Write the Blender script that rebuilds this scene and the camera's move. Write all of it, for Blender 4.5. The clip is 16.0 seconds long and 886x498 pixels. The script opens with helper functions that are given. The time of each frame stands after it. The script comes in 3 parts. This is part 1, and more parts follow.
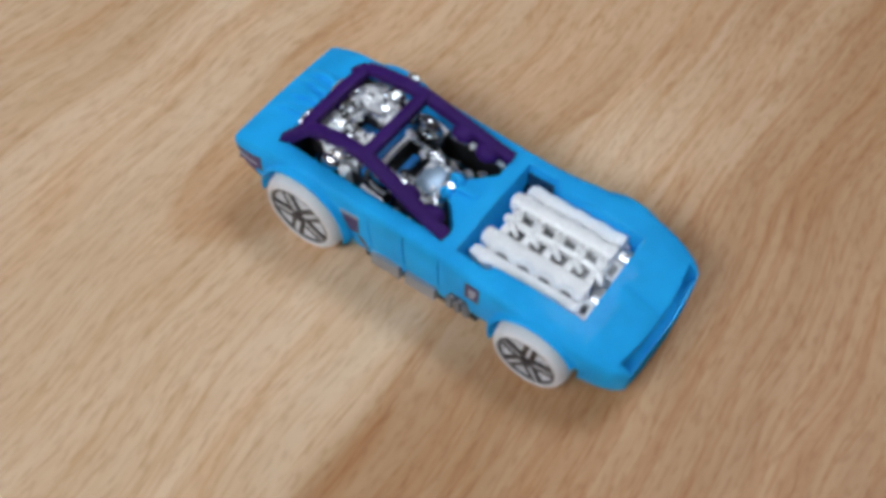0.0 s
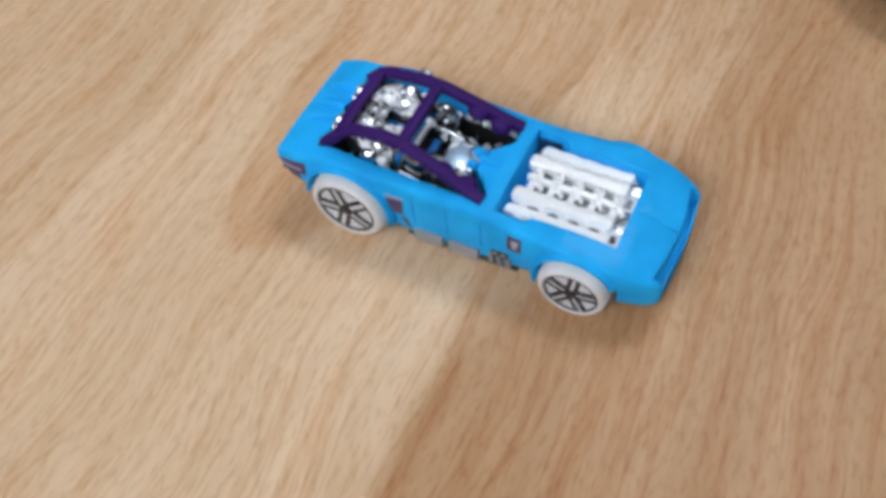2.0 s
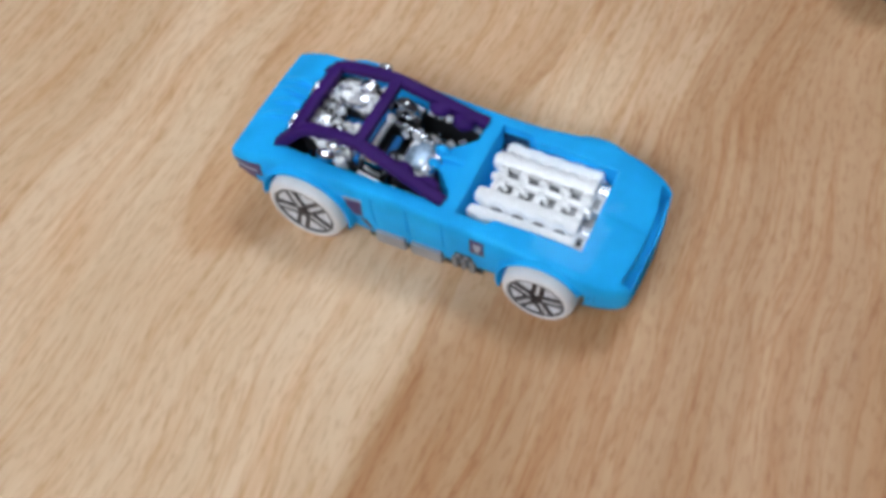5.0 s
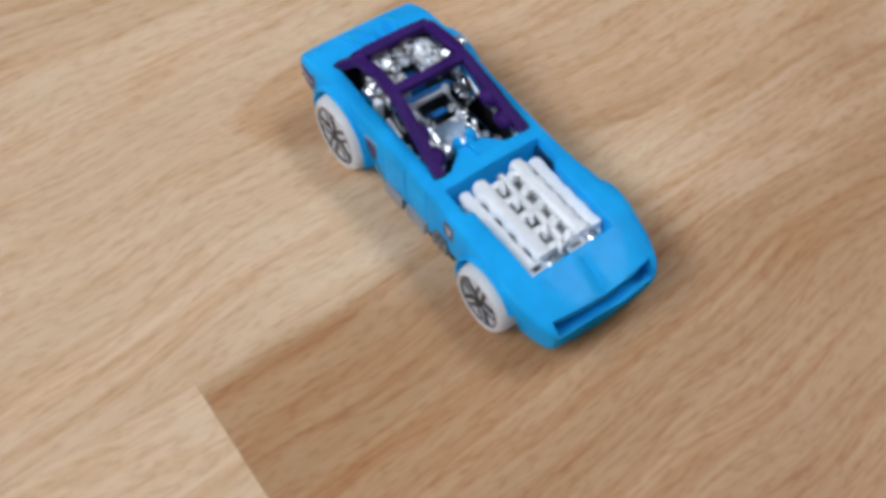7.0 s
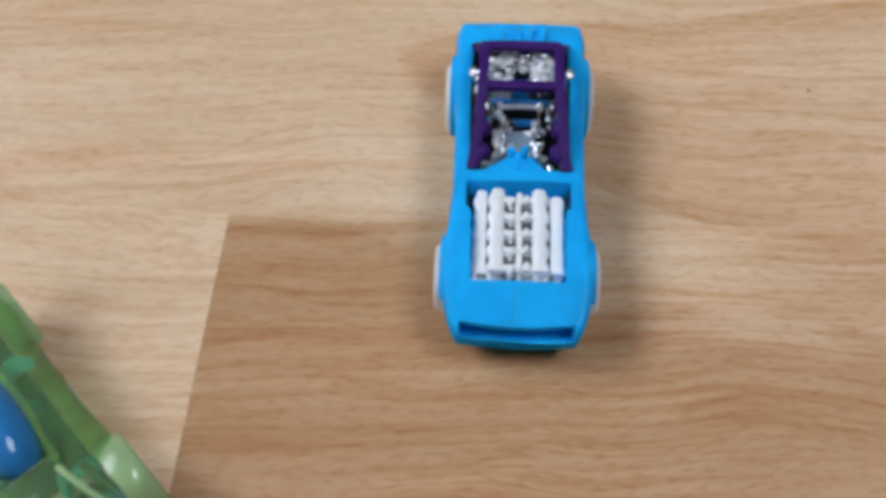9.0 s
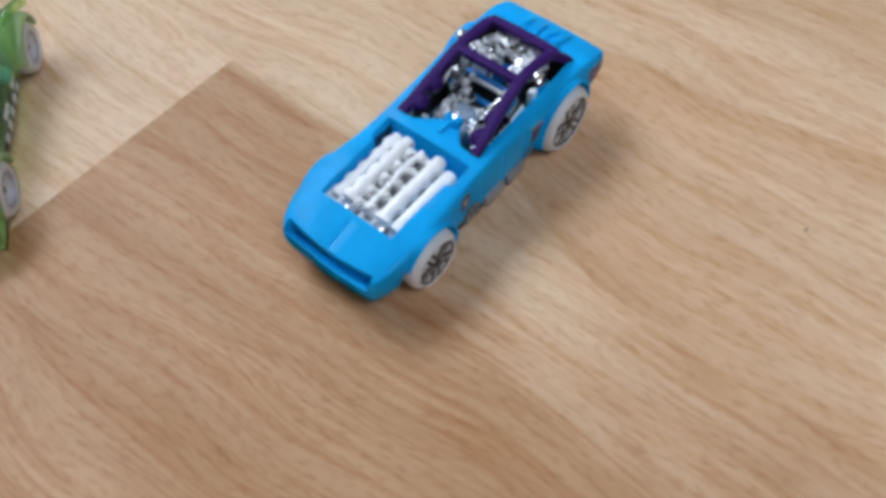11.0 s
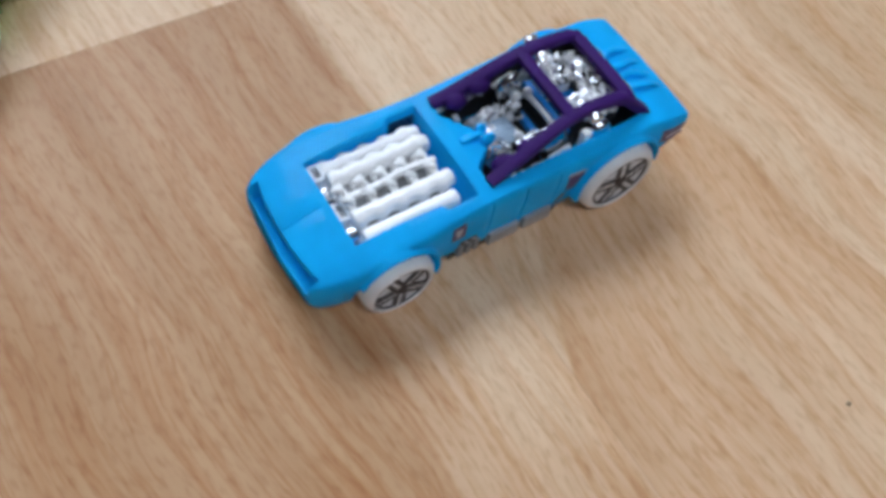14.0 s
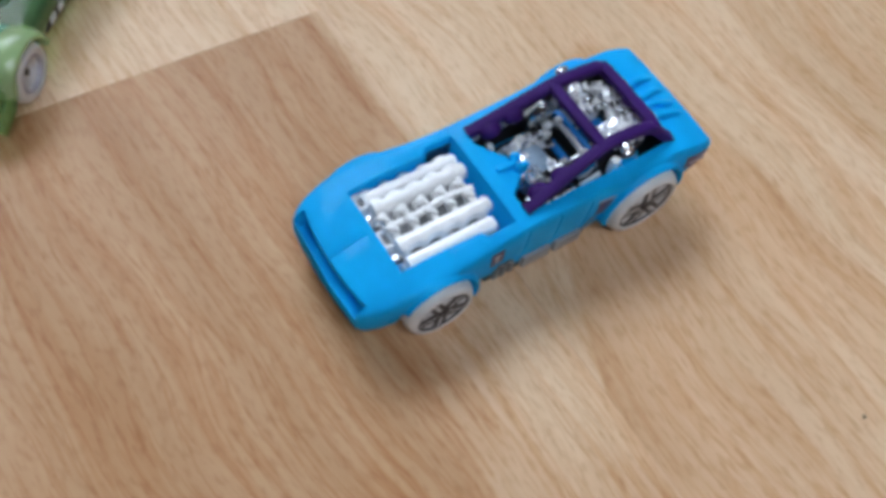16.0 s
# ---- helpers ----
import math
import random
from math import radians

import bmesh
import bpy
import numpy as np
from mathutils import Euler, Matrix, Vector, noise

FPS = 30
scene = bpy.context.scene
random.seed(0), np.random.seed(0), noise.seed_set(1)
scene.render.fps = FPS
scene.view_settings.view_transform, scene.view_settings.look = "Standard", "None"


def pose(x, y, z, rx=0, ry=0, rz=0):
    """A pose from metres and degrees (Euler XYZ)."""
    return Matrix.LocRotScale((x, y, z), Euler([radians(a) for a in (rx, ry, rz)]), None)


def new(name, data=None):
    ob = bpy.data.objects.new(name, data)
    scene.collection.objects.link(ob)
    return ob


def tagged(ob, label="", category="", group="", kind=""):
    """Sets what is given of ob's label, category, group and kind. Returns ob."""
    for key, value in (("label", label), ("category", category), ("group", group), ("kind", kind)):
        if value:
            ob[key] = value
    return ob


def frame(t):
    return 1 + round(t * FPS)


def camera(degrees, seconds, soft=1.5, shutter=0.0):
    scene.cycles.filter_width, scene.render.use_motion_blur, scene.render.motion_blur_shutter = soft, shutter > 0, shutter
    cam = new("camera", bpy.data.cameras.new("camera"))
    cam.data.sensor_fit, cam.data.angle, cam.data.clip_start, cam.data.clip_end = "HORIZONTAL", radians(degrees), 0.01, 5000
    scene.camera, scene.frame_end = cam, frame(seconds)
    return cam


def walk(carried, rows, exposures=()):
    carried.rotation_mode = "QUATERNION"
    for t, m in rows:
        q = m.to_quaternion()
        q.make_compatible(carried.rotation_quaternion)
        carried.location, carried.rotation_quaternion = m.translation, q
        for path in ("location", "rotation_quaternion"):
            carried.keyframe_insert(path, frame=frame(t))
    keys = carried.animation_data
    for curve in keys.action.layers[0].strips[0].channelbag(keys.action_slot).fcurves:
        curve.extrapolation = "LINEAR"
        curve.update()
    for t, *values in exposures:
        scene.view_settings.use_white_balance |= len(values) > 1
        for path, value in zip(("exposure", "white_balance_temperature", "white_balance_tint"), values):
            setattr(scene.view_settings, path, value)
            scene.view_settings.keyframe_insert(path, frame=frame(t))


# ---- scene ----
cam = camera(51.01, 16.0, soft=4.2, shutter=0.5)
# seconds, place in metres, turn in degrees
ROWS = [
    (0, 0.05113, -0.07192, 0.13005, 33.92, 1.04, 36.12),
    (0.5, 0.04711, -0.08096, 0.12429, 34.05, 2.65, 30.61),
    (1, 0.04562, -0.09016, 0.12040, 35.67, 3.62, 27.44),
    (1.5, 0.04591, -0.09766, 0.12911, 36.34, 3.12, 26.51),
    (2, 0.04843, -0.09690, 0.14198, 35.11, 4.01, 26.08),
    (2.5, 0.04821, -0.09512, 0.13900, 34.21, 4.57, 25.88),
    (3, 0.04855, -0.09397, 0.13805, 33.98, 4.58, 25.65),
    (3.5, 0.04880, -0.09233, 0.13827, 33.73, 4.57, 25.64),
    (4, 0.04897, -0.08917, 0.13843, 33.24, 4.87, 25.53),
    (4.5, 0.04899, -0.08923, 0.13901, 33.13, 4.71, 25.47),
    (5, 0.05140, -0.08623, 0.13929, 33.24, 4.70, 25.64),
    (5.2, 0.05263, -0.08688, 0.13921, 32.73, 4.41, 26.10),
    (7.3, 0.08994, -0.05622, 0.13742, 35.27, -0.92, 60.36),
    (7.5, 0.09310, -0.04748, 0.14047, 34.20, -0.80, 64.67),
    (8, 0.10320, -0.02930, 0.15005, 35.34, -0.46, 73.35),
    (8.2, 0.10949, -0.02514, 0.15246, 35.32, -0.04, 77.17),
    (10.3, 0.11517, 0.05435, 0.16013, 34.16, 2.13, 117.58),
    (10.5, 0.11382, 0.06700, 0.15373, 35.45, 1.80, 120.94),
    (11, 0.09715, 0.07557, 0.15364, 34.07, -0.32, 128.66),
    (11.5, 0.08057, 0.08897, 0.14627, 33.53, 0.22, 135.78),
    (12, 0.07562, 0.08618, 0.14298, 32.18, -2.41, 140.50),
    (12.5, 0.07081, 0.07735, 0.13719, 32.75, -3.78, 143.31),
    (13, 0.06888, 0.07607, 0.13767, 31.44, -5.08, 145.86),
    (13.5, 0.06752, 0.07571, 0.13545, 32.23, -5.90, 147.31),
    (14, 0.06726, 0.07073, 0.13541, 31.34, -6.81, 148.06),
    (14.5, 0.06613, 0.07046, 0.13480, 31.57, -6.77, 148.51),
    (15, 0.06530, 0.06919, 0.13697, 31.22, -6.80, 148.71),
    (15.5, 0.06851, 0.06755, 0.13707, 31.18, -7.40, 148.61),
    (16, 0.07517, 0.06467, 0.14336, 30.92, -7.43, 147.34),
]
EXPOSURES = [(0.0, -0.25, 6850, 13), (0.5, -0.2, 6850, 13), (2.0, -0.05, 6800, 13), (5.0, -0.03, 6750, 13), (8.0, -0.12, 6600, 13), (10.5, -0.08, 6450, 13), (13.0, -0.08, 6400, 13), (16.0, -0.1, 6450, 12)]
walk(cam, [(t, pose(x, y, z, a, b, c)) for t, x, y, z, a, b, c in ROWS], EXPOSURES)

U = 0.00094  # metres to one unit of the toy drawings


# ---- world and added light ----
world = bpy.data.worlds.new("world")
scene.world = world
world.use_nodes = True
world.node_tree.nodes["Background"].inputs["Color"].default_value = (0.8, 0.85, 0.9, 1)
world.node_tree.nodes["Background"].inputs["Strength"].default_value = 0.2
PANEL_LIGHT = 9.2


# ---- materials ----
def node(mat, kind, **values):
    n = mat.node_tree.nodes.new(kind)
    for key, value in values.items():
        n.inputs[key.replace("_", " ")].default_value = value
    return n


def base(name, color, rough=0.4, metal=0.0):
    mat = bpy.data.materials.new(name)
    mat.use_nodes = True
    b = mat.node_tree.nodes["Principled BSDF"]
    b.inputs["Base Color"].default_value = (*color, 1)
    b.inputs["Roughness"].default_value = rough
    b.inputs["Metallic"].default_value = metal
    return mat, b, mat.node_tree.links


def coords(mat, scale, rotation=0.0):
    t = mat.node_tree.nodes.new("ShaderNodeTexCoord")
    m = mat.node_tree.nodes.new("ShaderNodeMapping")
    m.inputs["Scale"].default_value = scale
    m.inputs["Rotation"].default_value = (0, 0, rotation)
    mat.node_tree.links.new(t.outputs["Object"], m.inputs["Vector"])
    return m


def ramp(mat, source, stops):
    r = mat.node_tree.nodes.new("ShaderNodeValToRGB")
    els = r.color_ramp.elements
    while len(els) < len(stops):
        els.new(0.5)
    for e, (at, c) in zip(els, stops):
        e.position, e.color = at, (*c, 1) if len(c) == 3 else c
    mat.node_tree.links.new(source, r.inputs["Fac"])
    return r.outputs["Color"]


def mixed(mat, kind, fac, a, b):
    m = mat.node_tree.nodes.new("ShaderNodeMix")
    m.data_type, m.blend_type = "RGBA", kind
    for value, slot in ((fac, 0), (a, 6), (b, 7)):
        if isinstance(value, (int, float)):
            m.inputs[slot].default_value = value
        elif isinstance(value, tuple):
            m.inputs[slot].default_value = (*value, 1)
        else:
            mat.node_tree.links.new(value, m.inputs[slot])
    return m.outputs[2]


def painted(name, color, rough, metal=0.0, grain=900.0, bump=0.04, wear=0.08):
    """A moulded or painted toy surface: faint blotches, fine unevenness in gloss and relief."""
    mat, b, links = base(name, color, rough, metal)
    m = coords(mat, (1, 1, 1))
    big = node(mat, "ShaderNodeTexNoise", Scale=140.0, Detail=3.0)
    fine = node(mat, "ShaderNodeTexNoise", Scale=grain * 2, Detail=4.0)
    links.new(m.outputs[0], big.inputs["Vector"])
    links.new(m.outputs[0], fine.inputs["Vector"])
    dark = tuple(c * (1 - wear * 2) for c in color)
    light = tuple(min(1, c * (1 + wear)) for c in color)
    links.new(ramp(mat, big.outputs["Fac"], [(0.3, dark), (0.7, light)]), b.inputs["Base Color"])
    links.new(ramp(mat, fine.outputs["Fac"], [(0.3, (rough * 0.8,) * 3), (0.7, (min(1, rough * 1.25),) * 3)]), b.inputs["Roughness"])
    bm = node(mat, "ShaderNodeBump", Strength=bump, Distance=0.0004)
    links.new(fine.outputs["Fac"], bm.inputs["Height"])
    links.new(bm.outputs["Normal"], b.inputs["Normal"])
    return mat


def beech(name, light, dark, fleck, turn=0.0, beside=None, line=0.6, flame=None):
    """Beech laminate: broad bands, fine streaks along the grain and short dark flecks."""
    mat, b, links = base(name, light, 0.42)
    b.inputs["Specular IOR Level"].default_value = 0.20
    nodes = mat.node_tree.nodes
    tc = nodes.new("ShaderNodeTexCoord")
    info = nodes.new("ShaderNodeObjectInfo")
    geo = nodes.new("ShaderNodeNewGeometry")
    add = nodes.new("ShaderNodeMath")
    add.operation = "ADD"
    links.new(info.outputs["Random"], add.inputs[0])
    links.new(geo.outputs["Random Per Island"], add.inputs[1])
    far = nodes.new("ShaderNodeVectorMath")
    far.operation = "SCALE"
    far.inputs[0].default_value = (3.1, 7.7, 1.9)
    links.new(add.outputs[0], far.inputs["Scale"])
    shift = nodes.new("ShaderNodeVectorMath")
    shift.operation = "ADD"
    links.new(tc.outputs["Object"], shift.inputs[0])
    links.new(far.outputs[0], shift.inputs[1])
    wob = node(mat, "ShaderNodeTexNoise", Scale=9.0, Detail=2.0)
    links.new(shift.outputs[0], wob.inputs["Vector"])
    bend = nodes.new("ShaderNodeVectorMath")
    bend.operation = "MULTIPLY_ADD"
    bend.inputs[1].default_value = (0.03, 0.0, 0.0)
    links.new(wob.outputs["Color"], bend.inputs[0])
    links.new(shift.outputs[0], bend.inputs[2])

    def stretched(sx, sy, scale, detail, rough=0.6):
        m = nodes.new("ShaderNodeMapping")
        m.inputs["Rotation"].default_value = (0, 0, turn)
        m.inputs["Scale"].default_value = (sx, sy, 1)
        links.new(bend.outputs[0], m.inputs["Vector"])
        n = node(mat, "ShaderNodeTexNoise", Scale=scale, Detail=detail, Roughness=rough)
        links.new(m.outputs[0], n.inputs["Vector"])
        return n.outputs["Fac"]

    bands = stretched(1.0, 0.12, 60.0, 4.0)
    streaks = stretched(1.0, 0.10, 420.0, 5.0, 0.65)
    flecks = stretched(1.0, 0.26, 1250.0, 2.0, 0.5)
    c = ramp(mat, bands, [(0.30, dark), (0.66, light)])
    if beside:
        # the figure of the pale neighbour runs on into this strip's long edge
        sep = nodes.new("ShaderNodeSeparateXYZ")
        links.new(tc.outputs["Object"], sep.inputs[0])
        edge = stretched(1.0, 0.35, 30.0, 3.0)
        def calc(op, p, q):
            n = nodes.new("ShaderNodeMath")
            n.operation = op
            for k, v in enumerate((p, q)):
                if isinstance(v, float):
                    n.inputs[k].default_value = v
                else:
                    links.new(v, n.inputs[k])
            return n.outputs[0]

        along = nodes.new("ShaderNodeMapRange")
        along.inputs["From Min"].default_value, along.inputs["From Max"].default_value = 0.02, 0.10
        links.new(sep.outputs["Y"], along.inputs["Value"])
        along = along.outputs["Result"]
        sway = calc("MULTIPLY", along, calc("MULTIPLY", calc("SUBTRACT", edge, 0.47), 0.11))
        wide = calc("MULTIPLY_ADD", along, 0.026)
        wide.node.inputs[2].default_value = 0.004
        share = calc("DIVIDE", calc("SUBTRACT", sep.outputs["X"], sway), wide)
        share.node.use_clamp = True
        c = mixed(mat, "MIX", share, ramp(mat, bands, [(0.30, beside[1]), (0.66, beside[0])]), c)
    if flame:
        # a cathedral figure: its tip at flame, opening along the strip
        sep = nodes.new("ShaderNodeSeparateXYZ")
        home = nodes.new("ShaderNodeVectorMath")
        home.operation = "SUBTRACT"
        links.new(bend.outputs[0], home.inputs[0])
        links.new(far.outputs[0], home.inputs[1])
        links.new(home.outputs[0], sep.inputs[0])

        def sum_(op, p, q):
            n = nodes.new("ShaderNodeMath")
            n.operation = op
            for k, v in enumerate((p, q)):
                if isinstance(v, float):
                    n.inputs[k].default_value = v
                else:
                    links.new(v, n.inputs[k])
            return n.outputs[0]

        dx = sum_("SUBTRACT", sep.outputs["X"], flame[0] + 0.015)
        dx = sum_("ADD", sum_("MINIMUM", dx, 0.0), sum_("MULTIPLY", sum_("MAXIMUM", dx, 0.0), 0.5))
        dip = sum_("MULTIPLY", sum_("MULTIPLY", dx, dx), 190.0)
        q = sum_("SUBTRACT", sum_("SUBTRACT", sep.outputs["Y"], flame[1]), dip)
        inside = nodes.new("ShaderNodeMapRange")
        inside.inputs["From Max"].default_value = 0.004
        links.new(q, inside.inputs["Value"])
        fade = nodes.new("ShaderNodeMapRange")
        fade.inputs["From Min"].default_value, fade.inputs["From Max"].default_value = 0.02, 0.10
        fade.inputs["To Min"].default_value, fade.inputs["To Max"].default_value = 0.85, 0.15
        links.new(q, fade.inputs["Value"])
        c = mixed(mat, "MULTIPLY", sum_("MULTIPLY", inside.outputs[0], fade.outputs[0]), c, (0.86, 0.74, 0.64))
    c = mixed(mat, "MULTIPLY", ramp(mat, streaks, [(0.36, (0.42, 0.42, 0.42)), (0.56, (0.0, 0.0, 0.0))]), c, (0.85, 0.72, 0.60))
    lines = stretched(1.0, 0.05, 330.0, 4.0, 0.6)
    c = mixed(mat, "MULTIPLY", ramp(mat, lines, [(0.46, (0, 0, 0)), (0.5, (line, line, line)), (0.53, (0, 0, 0))]), c, (0.85, 0.70, 0.56))
    c = mixed(mat, "MULTIPLY", ramp(mat, flecks, [(0.50, (0, 0, 0)), (0.69, (0.58, 0.58, 0.58))]), c, fleck)
    growth = stretched(1.0, 0.045, 115.0, 3.0, 0.5)
    c = mixed(mat, "MULTIPLY", ramp(mat, growth, [(0.47, (0, 0, 0)), (0.52, (line, line, line)), (0.58, (0, 0, 0))]), c, (0.88, 0.74, 0.62))
    cloud = stretched(1.0, 0.4, 24.0, 3.0)
    c = mixed(mat, "MULTIPLY", ramp(mat, cloud, [(0.35, (1, 1, 1)), (0.6, (0, 0, 0))]), c, (0.915, 0.89, 0.86))
    links.new(c, b.inputs["Base Color"])
    links.new(ramp(mat, streaks, [(0.3, (0.36,) * 3), (0.7, (0.50,) * 3)]), b.inputs["Roughness"])
    bump = node(mat, "ShaderNodeBump", Strength=0.15, Distance=0.0002)
    links.new(flecks, bump.inputs["Height"])
    links.new(bump.outputs["Normal"], b.inputs["Normal"])
    return mat


PALE = (0.88, 0.645, 0.44), (0.775, 0.55, 0.355)
WOOD_LIGHT = beech("beech_light", *PALE, (0.80, 0.69, 0.59), 0.10)
WOOD_FLAME = beech("beech_figured", *PALE, (0.80, 0.69, 0.59), 0.10, flame=(77.5 * U, 0.25 - 31.0 * U))
WOOD_MID = beech("beech_mid", (0.545, 0.375, 0.24), (0.465, 0.305, 0.186), (0.82, 0.72, 0.63))
WOOD_DARK = beech("beech_dark", (0.635, 0.39, 0.222), (0.53, 0.308, 0.162), (0.78, 0.66, 0.56), 0.16, PALE, 0.75)
BLUE = painted("blue_paint", (0.005, 0.45, 0.99), 0.45)
gloss = BLUE.node_tree.nodes["Principled BSDF"]
gloss.inputs["Specular IOR Level"].default_value = 0.05
gloss.inputs["Coat Weight"].default_value = 0.08
gloss.inputs["Coat Roughness"].default_value = 0.08
PURPLE = painted("purple_plastic", (0.045, 0.010, 0.135), 0.6)
PURPLE.node_tree.nodes["Principled BSDF"].inputs["Specular IOR Level"].default_value = 0.2
CHROME = painted("chrome_plating", (0.91, 0.94, 0.99), 0.13, 0.80, bump=0.05, wear=0.02)
SILVER = painted("silver_plating", (0.95, 0.955, 0.965), 0.24, 0.06, bump=0.0, wear=0.02)
WHITE = painted("white_tyre_plastic", (0.82, 0.815, 0.83), 0.45)
BRIGHT = painted("bright_plating", (0.94, 0.96, 1.0), 0.17, 0.42, bump=0.05, wear=0.02)
MIRROR = painted("polished_chrome", (0.93, 0.95, 0.98), 0.07, 1.0, bump=0.03, wear=0.01)
RIM = painted("rim_white", (0.74, 0.77, 0.82), 0.28, 0.0)
# chrome that mirrors the blue body, the reflection put into its colour
BLUE_REFLECT = painted("chrome_blue_reflection", (0.26, 0.36, 0.47), 0.3, 0.3)
# polished chrome with its dark reflections put into the colour
DARK_REFLECT = painted("chrome_dark_reflection", (0.52, 0.54, 0.55), 0.10, 1.0, bump=0.02, wear=0.02)
INK = painted("black_print", (0.018, 0.016, 0.022), 0.4)
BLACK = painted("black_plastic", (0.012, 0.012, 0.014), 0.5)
GREY = painted("grey_print", (0.46, 0.46, 0.54), 0.35, 0.0)
PLUM = painted("plum_print", (0.07, 0.035, 0.13), 0.4)
# greys of the unseen room, kept dark so little light bounces back
WALLGREY = painted("unseen_wall_grey", (0.12, 0.118, 0.114), 0.8, grain=60)
CEILGREY = painted("unseen_ceiling_grey", (0.3, 0.3, 0.294), 0.85, grain=60)
DULL = painted("dull_silver", (0.42, 0.42, 0.45), 0.4, 0.4, bump=0.01)
SLATE = painted("slate_grey", (0.27, 0.275, 0.29), 0.35, 0.3)
# shade in the slots of the white engine, as a grey
SLOT_SHADE = painted("slot_shade_grey", (0.10, 0.10, 0.11), 0.35, 0.3)
SPECK = painted("dirt_speck", (0.26, 0.17, 0.10), 0.8)
LIME = painted("green_plastic", (0.60, 0.92, 0.42), 0.12)
LIME.node_tree.nodes["Principled BSDF"].inputs["Transmission Weight"].default_value = 0.88
LIME.node_tree.nodes["Principled BSDF"].inputs["IOR"].default_value = 1.22
NAVY = painted("navy_shade", (0.002, 0.20, 0.60), 0.5)
# shaded blue paint of the engine bay, as a colour
BAY_SHADE = painted("bay_shade_blue", (0.012, 0.05, 0.12), 0.3)
DEEP = painted("deep_green_plastic", (0.03, 0.12, 0.08), 0.35)
TEAL = painted("teal_print", (0.06, 0.38, 0.46), 0.3)
WINGBLUE = painted("pale_blue_plastic", (0.30, 0.46, 0.66), 0.3)
LEAF = painted("lime_plastic", (0.60, 0.82, 0.42), 0.2)
LEAF.node_tree.nodes["Principled BSDF"].inputs["Transmission Weight"].default_value = 0.45
GLASSBLUE = painted("blue_clear_plastic", (0.03, 0.22, 0.55), 0.12)
# glow of the added overhead panels
GLOW = bpy.data.materials.new("added_light_glow")
GLOW.use_nodes = True
GLOW.node_tree.nodes["Principled BSDF"].inputs["Emission Color"].default_value = (0.87, 1.0, 1.13, 1)
GLOW.node_tree.nodes["Principled BSDF"].inputs["Emission Strength"].default_value = PANEL_LIGHT


# ---- mesh helpers ----
def finish(name, bm, mats, parent, label="", unit=U, smooth=35.0):
    bmesh.ops.recalc_face_normals(bm, faces=bm.faces)
    bm.transform(Matrix.Scale(unit, 4))
    me = bpy.data.meshes.new(name)
    bm.to_mesh(me)
    bm.free()
    for m in mats if isinstance(mats, (list, tuple)) else (mats,):
        me.materials.append(m)
    if smooth:
        me.shade_smooth()
        me.set_sharp_from_angle(angle=radians(smooth))
    ob = new(name, me)
    ob.parent = parent
    if label:
        tagged(ob, label)
    return ob


def part(name, bm, material, parent, label="", smooth=35.0):
    return finish(name, bm, material, parent, label, U, smooth)


def thing(name, m, label, category, group=""):
    ob = new(name)
    ob.empty_display_size = 0.01
    ob.matrix_world = m
    return tagged(ob, label, category, group)


def box(bm, x0, x1, y0, y1, z0, z1, bevel=0.0, m=None):
    got = bmesh.ops.create_cube(bm, size=1.0)["verts"]
    bmesh.ops.scale(bm, vec=(x1 - x0, y1 - y0, z1 - z0), verts=got)
    bmesh.ops.translate(bm, vec=((x0 + x1) / 2, (y0 + y1) / 2, (z0 + z1) / 2), verts=got)
    if bevel:
        edges = list({e for v in got for e in v.link_edges})
        got = bmesh.ops.bevel(bm, geom=edges, offset=bevel, segments=2, affect="EDGES", profile=0.6)["verts"]
    if m is not None:
        bmesh.ops.transform(bm, matrix=m, verts=got)
    return bm


def ball(bm, at, size, m=None, u=14, v=9):
    mat = Matrix.Translation(at) @ (m or Matrix()) @ Matrix.Diagonal((*size, 1))
    bmesh.ops.create_uvsphere(bm, u_segments=u, v_segments=v, radius=1.0, matrix=mat)
    return bm


def rod(bm, a, b, r, r2=None, seg=12):
    a, b = Vector(a), Vector(b)
    turn = (b - a).to_track_quat("Z", "Y").to_matrix().to_4x4()
    bmesh.ops.create_cone(bm, cap_ends=True, segments=seg, radius1=r, radius2=r if r2 is None else r2,
                          depth=(b - a).length, matrix=Matrix.Translation((a + b) / 2) @ turn)
    return bm


def spline(points, steps):
    """Catmull-Rom through points of any dimension."""
    p = np.array(points, float)
    p = np.vstack([2 * p[0] - p[1], p, 2 * p[-1] - p[-2]])
    out = []
    for i in range(1, len(p) - 2):
        for s in np.arange(steps) / steps:
            a, b, c, d = p[i - 1], p[i], p[i + 1], p[i + 2]
            out.append(0.5 * (2 * b + (c - a) * s + (2 * a - 5 * b + 4 * c - d) * s**2 + (3 * b - a - 3 * c + d) * s**3))
    out.append(p[-2])
    return np.array(out)


def skin(bm, rings, closed=True, caps=True):
    """Quads between rings of equal length."""
    vs = [[bm.verts.new(q) for q in ring] for ring in rings]
    n = len(vs[0])
    for a, b in zip(vs, vs[1:]):
        for i in range(n if closed else n - 1):
            j = (i + 1) % n
            bm.faces.new((a[i], a[j], b[j], b[i]))
    if caps:
        bm.faces.new(vs[0])
        bm.faces.new(vs[-1][::-1])
    return bm


